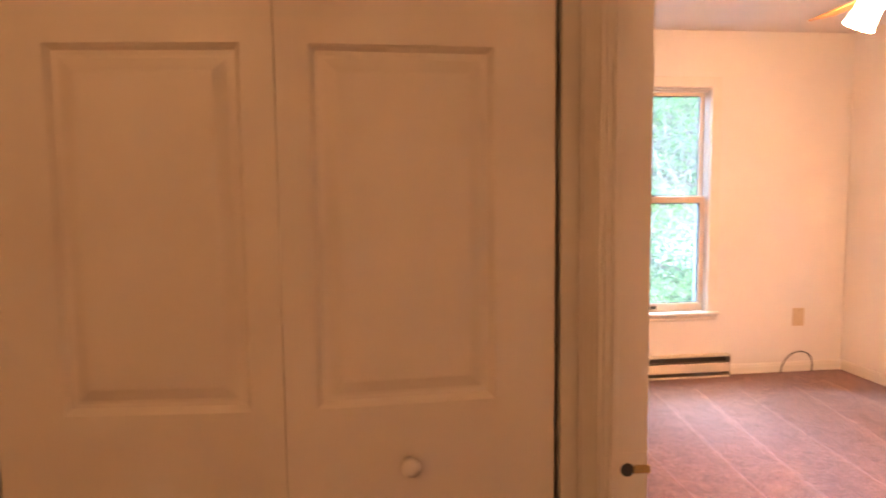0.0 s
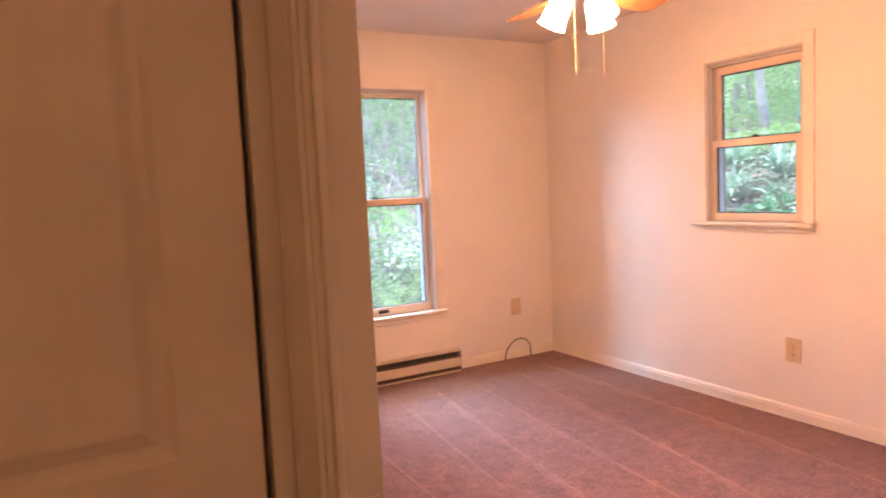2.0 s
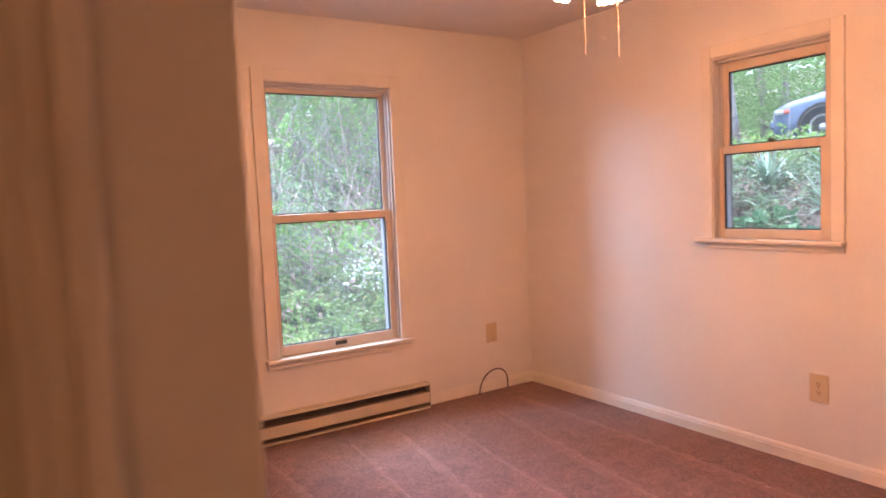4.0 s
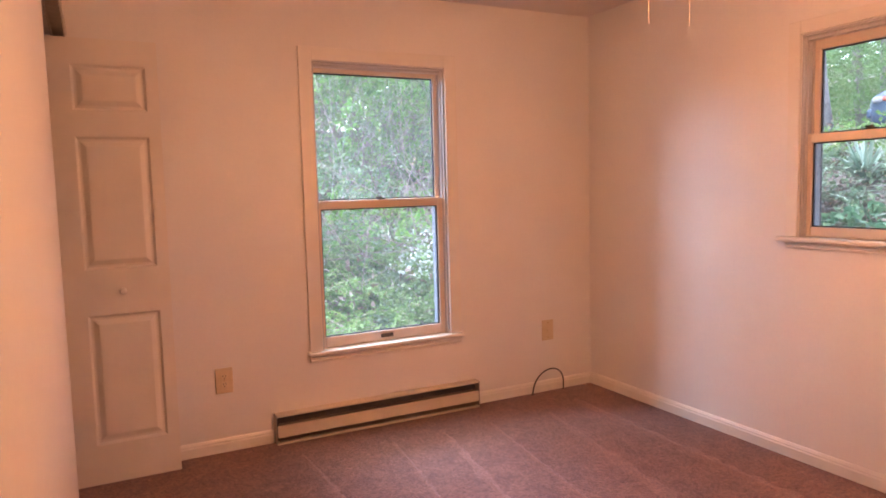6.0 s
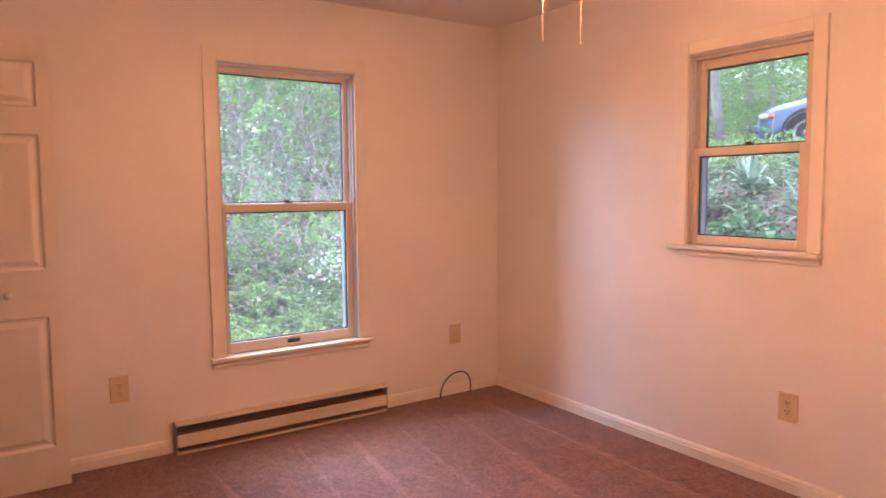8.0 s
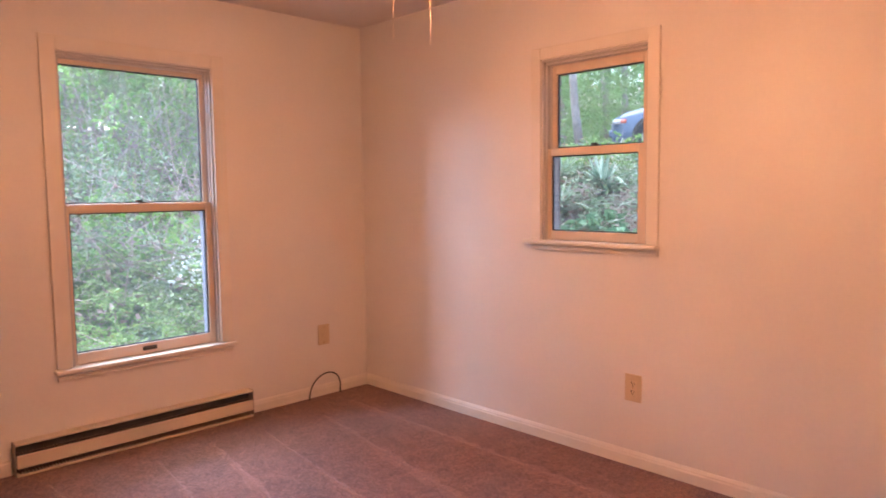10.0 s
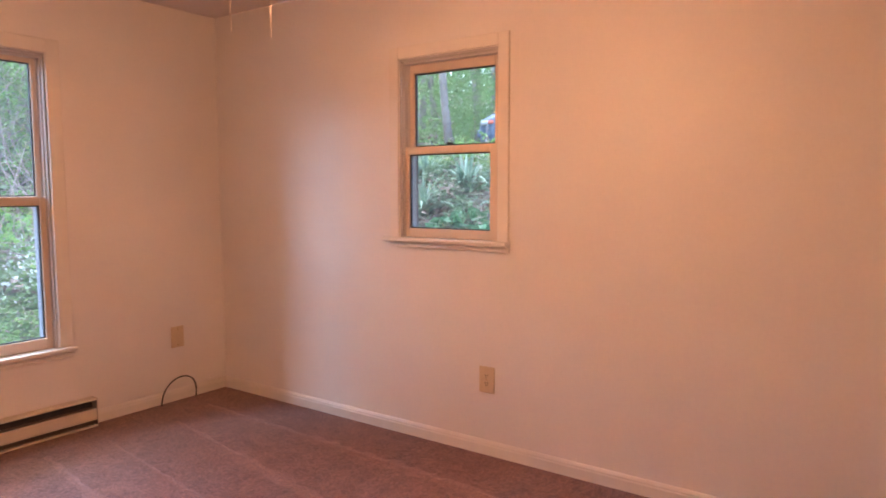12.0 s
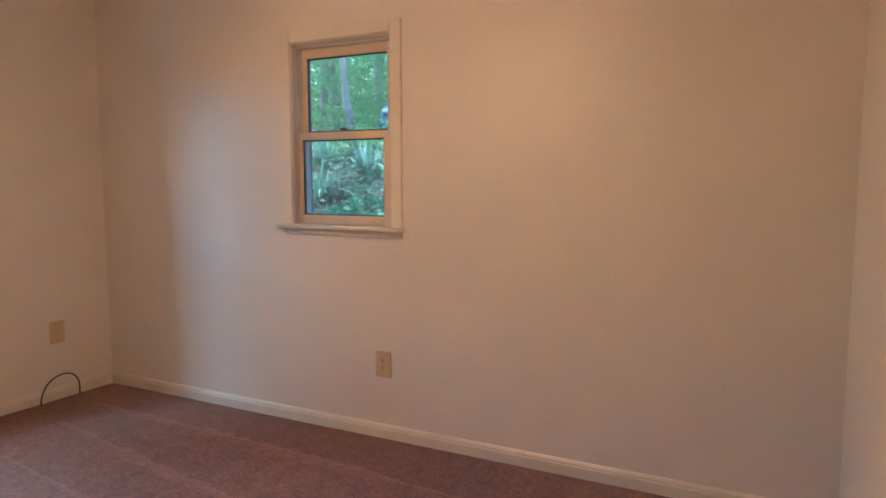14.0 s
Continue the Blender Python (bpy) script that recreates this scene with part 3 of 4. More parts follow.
part("bottom_lip", along_x([(HF + 0.001, 0.008), (HF + 0.001, 0.017), (HF + 0.010, 0.018), (4.392, 0.015), (4.392, 0.008)], HX0 + 0.004, HX1 - 0.004), CREAM, heater)
part("baffle", along_x([(HF + 0.030, 0.112), (HF + 0.034, 0.118), (4.390, 0.152), (4.390, 0.146)], HX0 + 0.012, HX1 - 0.012), BLACK, heater, "dark sloping baffle")
for x0, x1 in ((HX0, HX0 + 0.003), (HX1 - 0.003, HX1)):
    part("end_cap", boxes((x0, x1, HF + 0.003, 4.3995, 0.004, 0.1680), bevel=0.0008), GALV, heater, "thin tan steel end cap")
pipe = bmesh.new()
rod(pipe, (HX0 + 0.012, 4.368, 0.070), (HX1 - 0.012, 4.368, 0.070), 0.009)
part("element", pipe, FINS, heater, "dark heating element")
fin_me = mesh_of("fin", boxes((-0.0008, 0.0008, 4.346, 4.391, 0.014, 0.118)), FINS)
x = HX0 + 0.022
while x < HX1 - 0.02:
    f = new("fin", fin_me)
    f.parent, f.location = heater, (x, 0, 0)
    x += 0.0145

# ---- electrical ----


def outlet(m, label, jack):
    """A wall plate; local x along the wall, y into the wall, z up, its centre at the origin."""
    ob = tagged(new("wall_outlet"), label, "outlet")
    ob.matrix_world = m
    w, h = (0.043, 0.065)
    part("plate", boxes((-w, w, -0.0065, 0.0, -h, h), bevel=0.003), IVORY, ob)
    if jack:
        bm = bmesh.new()
        rod(bm, (0, -0.016, 0), (0, -0.006, 0), 0.0055)
        part("jack", bm, IVORY, ob, "threaded cable jack")
        box_bm = boxes((-0.012, 0.012, -0.0085, -0.006, -0.018, 0.018), bevel=0.001)
        part("insert", box_bm, IVORY, ob)
    else:
        for dz in (0.0195, -0.0195):
            s = part("socket", boxes((-0.017, 0.017, -0.0090, -0.006, dz - 0.0145, dz + 0.0145), bevel=0.0012), IVORY, ob)
            sl = bmesh.new()
            for a, hh in ((-0.0065, 0.0045), (0.0065, 0.0038)):
                box(sl, a - 0.0012, a + 0.0017, -0.0096, -0.0085, dz + 0.004 - hh * 1.15, dz + 0.004 + hh * 1.15)
            rod(sl, (0, -0.0096, dz - 0.008), (0, -0.0085, dz - 0.008), 0.0032, 10)
            part("slots", sl, SLOT, s, "dark socket slots")
    for dz in ((0.048, -0.048) if jack else (0,)):
        sc = bmesh.new()
        rod(sc, (0, -0.0098, dz), (0, -0.006, dz), 0.003, 10)
        part("screw", sc, BRASS, ob, "plate screw")
    return ob


outlet(pose(1.199, NORTH - 0.0005, 0.380), "ivory duplex wall outlet near the closet", False)
outlet(pose(3.202, NORTH - 0.0005, 0.405), "ivory wall plate with a cable jack", True)
outlet(pose(EAST - 0.0005, 2.367, 0.385, 0, 0, -90), "ivory duplex wall outlet under the small window", False)

cable = bmesh.new()
pts = []
for i in range(25):
    s = i / 24
    a = math.pi * (1 - s)
    pts.append((3.178 + 0.122 * math.cos(a) + 0.030 * s * math.sin(a), 4.365 - 0.010 * math.sin(a) + 0.006 * math.cos(a), -0.006 + 0.166 * math.sin(a) ** 0.8 + 0.006 * s))
tube(cable, pts, 0.0042, 10)
tagged(solid("coax_cable", cable, COAX, True), "black cable looping up out of the carpet", "cable")

# ---- ceiling fan ----
FAN = (2.012, 2.197)
fan = tagged(new("ceiling_fan"), "ceiling fan with oak blades and three lit glass shades", "ceiling fan")
fan.location = (*FAN, 0)
part("canopy", lathe([(0.0001, CEILING), (0.066, CEILING), (0.066, CEILING - 0.02), (0.045, CEILING - 0.05), (0.016, CEILING - 0.06), (0.0001, CEILING - 0.06)], 28), BRASS, fan, smooth=True)
part("motor_housing", lathe([(0.0001, CEILING - 0.055), (0.02, CEILING - 0.06), (0.10, CEILING - 0.10), (0.125, CEILING - 0.14), (0.125, CEILING - 0.20), (0.10, CEILING - 0.235), (0.05, CEILING - 0.25), (0.0001, CEILING - 0.25)], 32), BRASS, fan, smooth=True)
part("switch_housing", lathe([(0.0001, 2.145), (0.045, 2.145), (0.052, 2.12), (0.052, 2.055), (0.035, 2.035), (0.0001, 2.03)], 24), BRASS, fan, smooth=True)


def blade_mesh():
    bm = bmesh.new()
    outline = [(0.15, -0.046), (0.26, -0.057), (0.40, -0.064), (0.487, -0.065), (0.505, -0.052), (0.512, 0.0), (0.505, 0.052), (0.487, 0.065), (0.40, 0.064), (0.26, 0.057), (0.15, 0.046)]
    tops = [[bm.verts.new((x, y, z)) for x, y in outline] for z in (-0.003, 0.003)]
    n = len(outline)
    for i in range(n):
        k = (i + 1) % n
        bm.faces.new((tops[0][i], tops[0][k], tops[1][k], tops[1][i]))
    bm.faces.new(tops[0][::-1]), bm.faces.new(tops[1])
    return mesh_of("blade", bm, BLADE)


blade_me = blade_mesh()
arm_me = mesh_of("blade_arm", boxes((0.09, 0.22, -0.014, 0.014, -0.010, -0.0035), bevel=0.002), BRASS)
for k in range(5):
    turn = 12 + 72 * k
    b = new("blade", blade_me)
    b.parent, b.matrix_basis = fan, pose(0, 0, 2.060, 0, 0, turn) @ pose(0, 0, 0, -13, 0, 0)
    a = new("blade_arm", arm_me)
    a.parent, a.matrix_basis = fan, pose(0, 0, 2.060, 0, 0, turn) @ pose(0, 0, 0, -13, 0, 0)

shade_bm = lathe([(0.022, 0.004), (0.034, 0.0), (0.039, -0.008), (0.042, -0.030), (0.044, -0.070), (0.047, -0.095), (0.050, -0.108), (0.053, -0.115)], 48, 0.0025, 12)
shade_me = mesh_of("shade", shade_bm, SHADE, True)
for k in range(3):
    turn = 19 + 120 * k
    m = pose(0, 0, 2.015, 0, 0, turn) @ pose(0.078, 0, 0.014, 0, -26, 0)
    s = new("shade", shade_me)
    s.parent, s.matrix_basis = fan, m
    tagged(s, "lit frosted glass tulip shade")
    arm = bmesh.new()
    tube(arm, [(0.03, 0, 2.03), (0.055, 0, 2.040), (0.078, 0, 2.030)], 0.008, 10)
    c = part("light_arm", arm, BRASS, fan)
    c.matrix_basis = pose(0, 0, 0, 0, 0, turn)
    lamp = new("bulb", bpy.data.lights.new("bulb", "POINT"))
    lamp.data.energy, lamp.data.color, lamp.data.shadow_soft_size = LAMP_WATTS, LAMP_COLOUR, 0.035
    lamp.matrix_world = Matrix.Translation((*FAN, 0)) @ m @ pose(0, 0, -0.135)

bead = bmesh.new()
for k in range(42):
    bmesh.ops.create_icosphere(bead, subdivisions=1, radius=0.0019, matrix=Matrix.Translation((0, 0, 0.0076 * k)))
chain_me = mesh_of("pull_chain", bead, IVORY)
for x, y in ((-0.046, 0.005), (0.077, -0.013)):
    c = new("pull_chain", chain_me)
    c.parent, c.location = fan, (x, y, 1.739)
    tagged(c, "pale beaded pull chain")
# ---- outdoors ----


def ramp(v, pairs):
    for (a, ya), (b, yb) in zip(pairs, pairs[1:]):
        if v <= b:
            s = max(0.0, min(1.0, (v - a) / (b - a)))
            s = s * s * (3 - 2 * s)
            return ya + (yb - ya) * s
    return pairs[-1][1]


def land(x, y):
    """Height of the ground: a bank to the east with a drive on top, a wooded hillside to the north."""
    east = ramp(x - EAST, [(-5, -0.35), (0.4, -0.2), (1.4, 0.50), (3.2, 1.45), (4.2, 1.60), (5.4, 1.68), (12.5, 1.70), (30, 5.5), (90, 16)])
    north = ramp(y - NORTH, [(-9, -0.35), (0.8, -0.3), (3.0, 0.35), (6.0, 1.45), (10, 2.1), (20, 3.3), (90, 7)])
    open_west = max(0.0, min(1.0, x - 0.2 * y + 0.6))
    north = -0.35 + (north + 0.35) * open_west
    h = max(east, north) + 0.25 * max(0.0, 1.0 - abs(east - north)) if x > EAST or y > NORTH else -0.35
    if x < -8 or y < -8:
        h = -0.35
    far = max(0.0, max(x - EAST, y - NORTH))
    return h + min(far, 3.0) * 0.06 * noise.noise(Vector((x * 0.7, y * 0.7, 3.1)))


def terrain():
    def steps(fine0, fine1):
        v = [-400, -150, -60, -25, -10]
        a = fine0
        while a < fine1:
            v.append(a)
            a += 0.45
        return v + [fine1, fine1 + 3, fine1 + 8, fine1 + 20, fine1 + 60, fine1 + 180, fine1 + 420]
    xs, ys = steps(-4, 24), steps(-4, 28)
    bm = bmesh.new()
    grid = [[bm.verts.new((x, y, land(x, y))) for y in ys] for x in xs]
    for i in range(len(xs) - 1):
        for j in range(len(ys) - 1):
            bm.faces.new((grid[i][j], grid[i + 1][j], grid[i + 1][j + 1], grid[i][j + 1]))
    return bm


tagged(solid("ground", terrain(), SOIL, True), "brown leaf-strewn bank rising behind the house", "ground", kind="structure")


def cloud(name, centres, mat, label, category, size, seed, kind="stuff", slim=0.45):
    """Many small folded leaves; centres: rows of x, y, z, radius, height, count."""
    rng = np.random.default_rng(seed)
    where = []
    for x, y, z, r, h, n in centres:
        d = rng.normal(size=(n, 3))
        d /= np.linalg.norm(d, axis=1)[:, None]
        rad = rng.uniform(0.25, 1.0, size=(n, 1)) ** 0.5
        where.append(np.array((x, y, z)) + d * rad * np.array((r, r, h)))
    p = np.concatenate(where)
    n = len(p)
    a = rng.normal(size=(n, 3))
    a[:, 2] *= 0.6
    a /= np.linalg.norm(a, axis=1)[:, None]
    b = np.cross(a, rng.normal(size=(n, 3)))
    b /= np.linalg.norm(b, axis=1)[:, None]
    c = np.cross(a, b)
    s = size * rng.uniform(0.55, 1.35, size=(n, 1))
    v = np.stack([p - a * s, p + b * s * slim + c * s * 0.15, p + a * s, p - b * s * slim + c * s * 0.15], 1).reshape(-1, 3)
    me = bpy.data.meshes.new(name)
    me.vertices.add(4 * n)
    me.vertices.foreach_set("co", v.ravel().astype(np.float32))
    base = 4 * np.arange(n)[:, None]
    tri = np.concatenate([base + (0, 1, 2), base + (0, 2, 3)], 1).ravel()
    me.loops.add(6 * n)
    me.loops.foreach_set("vertex_index", tri.astype(np.int32))
    me.polygons.add(2 * n)
    me.polygons.foreach_set("loop_start", (3 * np.arange(2 * n)).astype(np.int32))
    me.update(calc_edges=True)
    me.validate()
    me.materials.append(mat)
    ob = new(name, me)
    return tagged(ob, label, category, kind=kind)


def scatter(n, region, seed, radius, count, lift, north=False):
    """Clump centres on the ground inside region (x0, x1, y0, y1)."""
    rnd = random.Random(seed)
    rows = []
    for _ in range(n):
        x, y = rnd.uniform(region[0], region[1]), rnd.uniform(region[2], region[3])
        if x < EAST + 0.9 and y < NORTH + 0.9:
            continue
        if north and (y < 1.3 * x - 2.8 or x < 0.25 * y + 0.2):
            continue
        r = rnd.uniform(*radius)
        rows.append((x, y, land(x, y) + rnd.uniform(*lift), r, r * rnd.uniform(0.5, 0.9), rnd.randint(*count)))
    return rows


def twigs(name, n, region, seed, length, thick, mat, label, lift=(0.0, 0.6), upright=0.7):
    rnd = random.Random(seed)
    bm = bmesh.new()
    for _ in range(n):
        x, y = rnd.uniform(region[0], region[1]), rnd.uniform(region[2], region[3])
        if x < EAST + 0.7 and y < NORTH + 0.7 or (region[3] > 12 and (y < 1.3 * x - 1.2 or x < 0.25 * y + 0.2)):
            continue
        p = Vector((x, y, land(x, y) + rnd.uniform(*lift)))
        d = Vector((rnd.gauss(0, 1), rnd.gauss(0, 1), abs(rnd.gauss(0, 1)) * upright * 2)).normalized()
        ln = rnd.uniform(*length)
        pts, radii = [], []
        for k in range(5):
            pts.append(p.copy())
            radii.append(thick * (1 - 0.18 * k))
            d = (d + Vector((rnd.gauss(0, 0.16), rnd.gauss(0, 0.16), rnd.gauss(0, 0.12)))).normalized()
            p += d * ln / 4
        tube(bm, pts, radii, 3)
    return tagged(solid(name, bm, mat), label, "twigs", kind="stuff")


def sprays(name, n, region, seed, length, lift, per, size, mat, label, category, north=True, droop=0.25, gap=0.0):
    """Arching leafy branches: leaves set close along each thin bowed stem, in patches with gaps between."""
    rnd = random.Random(seed)
    rows = []
    stems = bmesh.new()
    made = 0
    while made < n:
        x, y = rnd.uniform(region[0], region[1]), rnd.uniform(region[2], region[3])
        if north and (y < 1.3 * x - 2.8 or x < 0.25 * y + 0.2):
            continue
        made += 1
        z = land(x, y) + rnd.uniform(*lift)
        if noise.noise(Vector((x * 1.1, y * 0.8, z * 1.5 + seed))) < gap:
            continue
        a, ln = rnd.uniform(0, 2 * math.pi), rnd.uniform(*length)
        d = Vector((math.cos(a), math.sin(a), rnd.uniform(0.1, 1.1))).normalized()
        p, pts = Vector((x, y, z)), []
        for k in range(7):
            pts.append(p.copy())
            rows.append((*p, size * rnd.uniform(1.4, 2.6), size * rnd.uniform(1.0, 2.0), max(2, per // 7 + rnd.randint(-2, 2))))
            p = p + d * ln / 6
            d = (d + Vector((rnd.gauss(0, 0.12), rnd.gauss(0, 0.12), -droop + rnd.gauss(0, 0.1)))).normalized()
        tube(stems, pts, [0.004 * (1 - 0.12 * k) for k in range(7)], 3)
    tagged(solid(name + "_stems", stems, TWIG), "thin brown stems of " + category, "stems", kind="stuff")
    return cloud(name, rows, mat, label, category, size, seed, slim=0.62)


# the hillside seen through the tall window
NREG = (1.2, 10.5, 5.7, 10.5)
sprays("hillside_shrubs", 1500, (1.2, 10.5, 6.8, 10.5), 1, (0.35, 1.0), (0.0, 0.75), 60, 0.024, LEAF_FRESH, "dense bright green spring shrubs on the bank", "shrubs", gap=0.04)
sprays("bank_foot_shrubs", 1100, (1.0, 5.5, 5.4, 7.2), 19, (0.2, 0.5), (0.0, 0.30), 56, 0.016, LEAF_BRIGHT, "small-leaved green shrubs at the foot of the bank", "shrubs", gap=-1.0)
cloud("bank_foot_growth", scatter(260, (1.0, 5.5, 5.5, 7.4), 20, (0.10, 0.22), (110, 200), (0.0, 0.22), True), LEAF_COOL, "low bluish green growth at the foot of the bank", "undergrowth", 0.017, 20, slim=0.6)
cloud("hillside_undergrowth", scatter(330, (1.0, 10, 5.5, 12), 2, (0.16, 0.4), (110, 200), (0.0, 0.4), True), LEAF_MID, "green undergrowth covering the hillside", "undergrowth", 0.026, 2)
cloud("hillside_cool_leaves", scatter(200, (2.5, 10, 6.2, 12), 3, (0.25, 0.5), (100, 180), (0.1, 1.0), True), LEAF_COOL, "bluish green leaves among the shrubs", "undergrowth", 0.028, 3)
cloud("leaf_litter", scatter(260, (1.0, 12, 5.6, 14), 4, (0.3, 0.6), (50, 90), (-0.05, 0.12)), LITTER, "brown dead leaves on the slope", "leaf litter", 0.055, 4)
twigs("brush_twigs", 2600, (1.2, 11, 6.2, 13), 5, (0.6, 2.2), 0.005, TWIG, "brown bare twigs tangled in the shrubs")
twigs("pale_twigs", 190, (1.5, 11, 6.5, 13), 6, (0.8, 2.6), 0.0035, PALETWIG, "pale dry stems in the brush")
bush = [(x, y, land(x, y) + z + 0.14, r, r * 0.8, n) for x, y, z, r, n in ((3.30, 6.55, 0.05, 0.34, 420), (3.50, 6.62, 0.30, 0.30, 320), (3.20, 6.45, -0.20, 0.32, 320), (3.6, 6.65, 0.05, 0.30, 260), (3.05, 6.4, -0.1, 0.26, 160))]
cloud("flowering_shrub", bush, FLOWER, "shrub covered in small white flowers", "shrub", 0.019, 7, slim=0.8)

# the middle distance: thin spring wood up the hill
sprays("wood_leaves", 1700, (1, 13, 10, 17), 8, (0.6, 1.6), (0.2, 3.2), 70, 0.034, LEAF_BRIGHT, "pale spring leaves in the wood", "foliage", gap=0.0)
sprays("wood_edge_leaves", 420, (1.5, 8, 9.0, 11.5), 18, (0.5, 1.3), (0.3, 2.0), 60, 0.03, LEAF_FRESH, "bright green sprays at the edge of the wood", "foliage", gap=-0.12)
cloud("wood_leaves_cool", scatter(560, (1, 18, 12, 26), 9, (0.5, 1.1), (150, 240), (0.2, 3.6), True), LEAF_PALE, "hazy green leaves in the wood", "foliage", 0.062, 9)
twigs("wood_twigs", 800, (1, 16, 10.5, 22), 10, (1.2, 3.2), 0.008, TWIG, "grey brown saplings up the hillside", (0, 0.8), 1.6)

# the bank and the drive seen through the small window
EREG = (4.9, 7.4, 2.2, 7.5)
cloud("bank_groundcover", scatter(190, EREG, 11, (0.12, 0.3), (130, 220), (0.0, 0.12)), LEAF_COOL, "low green groundcover on the bank", "groundcover", 0.024, 11)
cloud("bank_bright_leaves", scatter(230, (6.6, 9.4, 2.6, 8.0), 12, (0.08, 0.17), (50, 90), (-0.02, 0.14)), LEAF_BRIGHT, "bright green weeds along the edge of the drive", "weeds", 0.025, 12)
cloud("bank_litter", scatter(160, EREG, 13, (0.2, 0.4), (70, 130), (-0.03, 0.02)), LITTER, "brown leaf litter on the bank", "leaf litter", 0.024, 13)
twigs("bank_twigs", 260, EREG, 14, (0.3, 0.9), 0.003, PALETWIG, "dry stems lying on the bank", (0.02, 0.15), 0.25)
broad = [(x, y, land(x, y) + 0.08, 0.19, 0.13, 95) for x, y in ((5.80, 3.95), (5.62, 3.66), (5.56, 4.18), (5.50, 4.55), (5.72, 4.12))]
cloud("broadleaf_plant", broad, BROAD, "broad-leaved green plant on the bank", "plant", 0.052, 15, slim=0.75)


def strap_plant(x, y, n, length, seed, scale=1.0):
    """A tuft of long arching strap leaves."""
    rnd = random.Random(seed)
    bm = bmesh.new()
    for k in range(n):
        a = rnd.uniform(0, 2 * math.pi)
        ln = length * rnd.uniform(0.6, 1.1)
        lean = rnd.uniform(0.15, 1.0)
        w = 0.015 * scale * rnd.uniform(0.7, 1.2)
        out, side = Vector((math.cos(a), math.sin(a), 0)), Vector((-math.sin(a), math.cos(a), 0))
        rows = []
        for i in range(7):
            s = i / 6
            p = out * (lean * ln * s) + Vector((0, 0, ln * (s * 0.9 - lean * 0.75 * s * s)))
            ww = w * (1 - s ** 2.2) + 0.001
            rows.append([bm.verts.new(p - side * ww), bm.verts.new(p + Vector((0, 0, -ww * 0.35))), bm.verts.new(p + side * ww)])
        for r0, r1 in zip(rows, rows[1:]):
            bm.faces.new((r0[0], r1[0], r1[1], r0[1])), bm.faces.new((r0[1], r1[1], r1[2], r0[2]))
    ob = solid("strap_leaf_plant", bm, STRAP)
    ob.location = (x, y, land(x, y) - 0.02)
    return tagged(ob, "tuft of long narrow grey-green strap leaves on the bank", "plant", "strap-leaved plants on the bank")


for k, (x, y, n, ln) in enumerate(((5.92, 4.55, 95, 0.55), (6.30, 4.30, 75, 0.55), (5.90, 3.50, 90, 0.65), (5.50, 3.22, 45, 0.65), (6.45, 4.90, 60, 0.5), (6.40, 3.75, 60, 0.55), (6.95, 5.35, 55, 0.5), (7.1, 3.95, 50, 0.5),
                                   (6.25, 5.45, 45, 0.45), (6.75, 3.2, 55, 0.55), (5.85, 2.85, 50, 0.6))):
    strap_plant(x, y, n, ln, 30 + k)


def tree(x, y, height, girth, seed, crown, mat):
    """A tapered trunk with limbs, and a crown of many small leaves."""
    rnd = random.Random(seed)
    bm = bmesh.new()
    z0 = land(x, y) - 0.2
    p, pts, radii = Vector((0, 0, 0)), [], []
    lean = Vector((rnd.gauss(0, 0.03), rnd.gauss(0, 0.03), 1))
    for k in range(9):
        pts.append(p.copy())
        radii.append(girth * (1.25 if k == 0 else 1 - 0.09 * k))
        p += (lean + Vector((rnd.gauss(0, 0.05), rnd.gauss(0, 0.05), 0))) * height / 8
    tube(bm, pts, radii, 10)
    tips = []
    for k in range(3, 9):
        for _ in range(2):
            a = rnd.uniform(0, 2 * math.pi)
            b, q = pts[k], [pts[k]]
            for i in range(1, 5):
                q.append(b + Vector((math.cos(a), math.sin(a), 0.6)) * i * height * 0.055 + Vector((rnd.gauss(0, 0.1), rnd.gauss(0, 0.1), rnd.gauss(0, 0.1))))
            tube(bm, q, [girth * f for f in (0.35, 0.28, 0.2, 0.12, 0.05)], 5)
            tips.append(q[-1]), tips.append(q[2])
    top = tagged(new("tree"), "forest tree with grey brown trunk and thin spring leaves", "tree", "trees in the wood")
    top.location = (x, y, z0)
    t = part("trunk", bm, BARK, top, smooth=True)
    rows = [(*v, rnd.uniform(0.5, 1.0) * crown, rnd.uniform(0.3, 0.6) * crown, rnd.randint(120, 200)) for v in tips]
    c = cloud("crown", rows, mat, "", "", 0.05, seed)
    del c["kind"]
    c.parent = top
    return top


for k, (x, y, h, g, m) in enumerate(((11.04, 7.70, 11, 0.078, LEAF_BRIGHT), (15.5, 11.4, 11, 0.10, LEAF_BRIGHT), (17.5, 8.9, 13, 0.09, LEAF_COOL), (16.5, 10.2, 12, 0.10, LEAF_BRIGHT), (18.5, 10.0, 13, 0.13, LEAF_COOL),
                                     (13.2, 11.6, 10, 0.11, LEAF_BRIGHT), (20.0, 12.8, 13, 0.15, LEAF_BRIGHT), (17.0, 13.0, 12, 0.12, LEAF_COOL), (22.0, 11.0, 14, 0.2, LEAF_COOL),
                                     (6.5, 14.5, 5.0, 0.07, LEAF_COOL), (4.2, 13.2, 4.4, 0.06, LEAF_BRIGHT), (8.6, 15.5, 5, 0.08, LEAF_BRIGHT), (7.4, 12.0, 4, 0.05, LEAF_COOL),
                                     (10.0, 17.0, 5.5, 0.09, LEAF_COOL), (5.2, 17.5, 5, 0.08, LEAF_BRIGHT), (24.0, 15.5, 14, 0.2, LEAF_BRIGHT), (19.0, 7.5, 13, 0.16, LEAF_BRIGHT))):
    tree(x, y, h, g, 60 + k, 1.1, m)
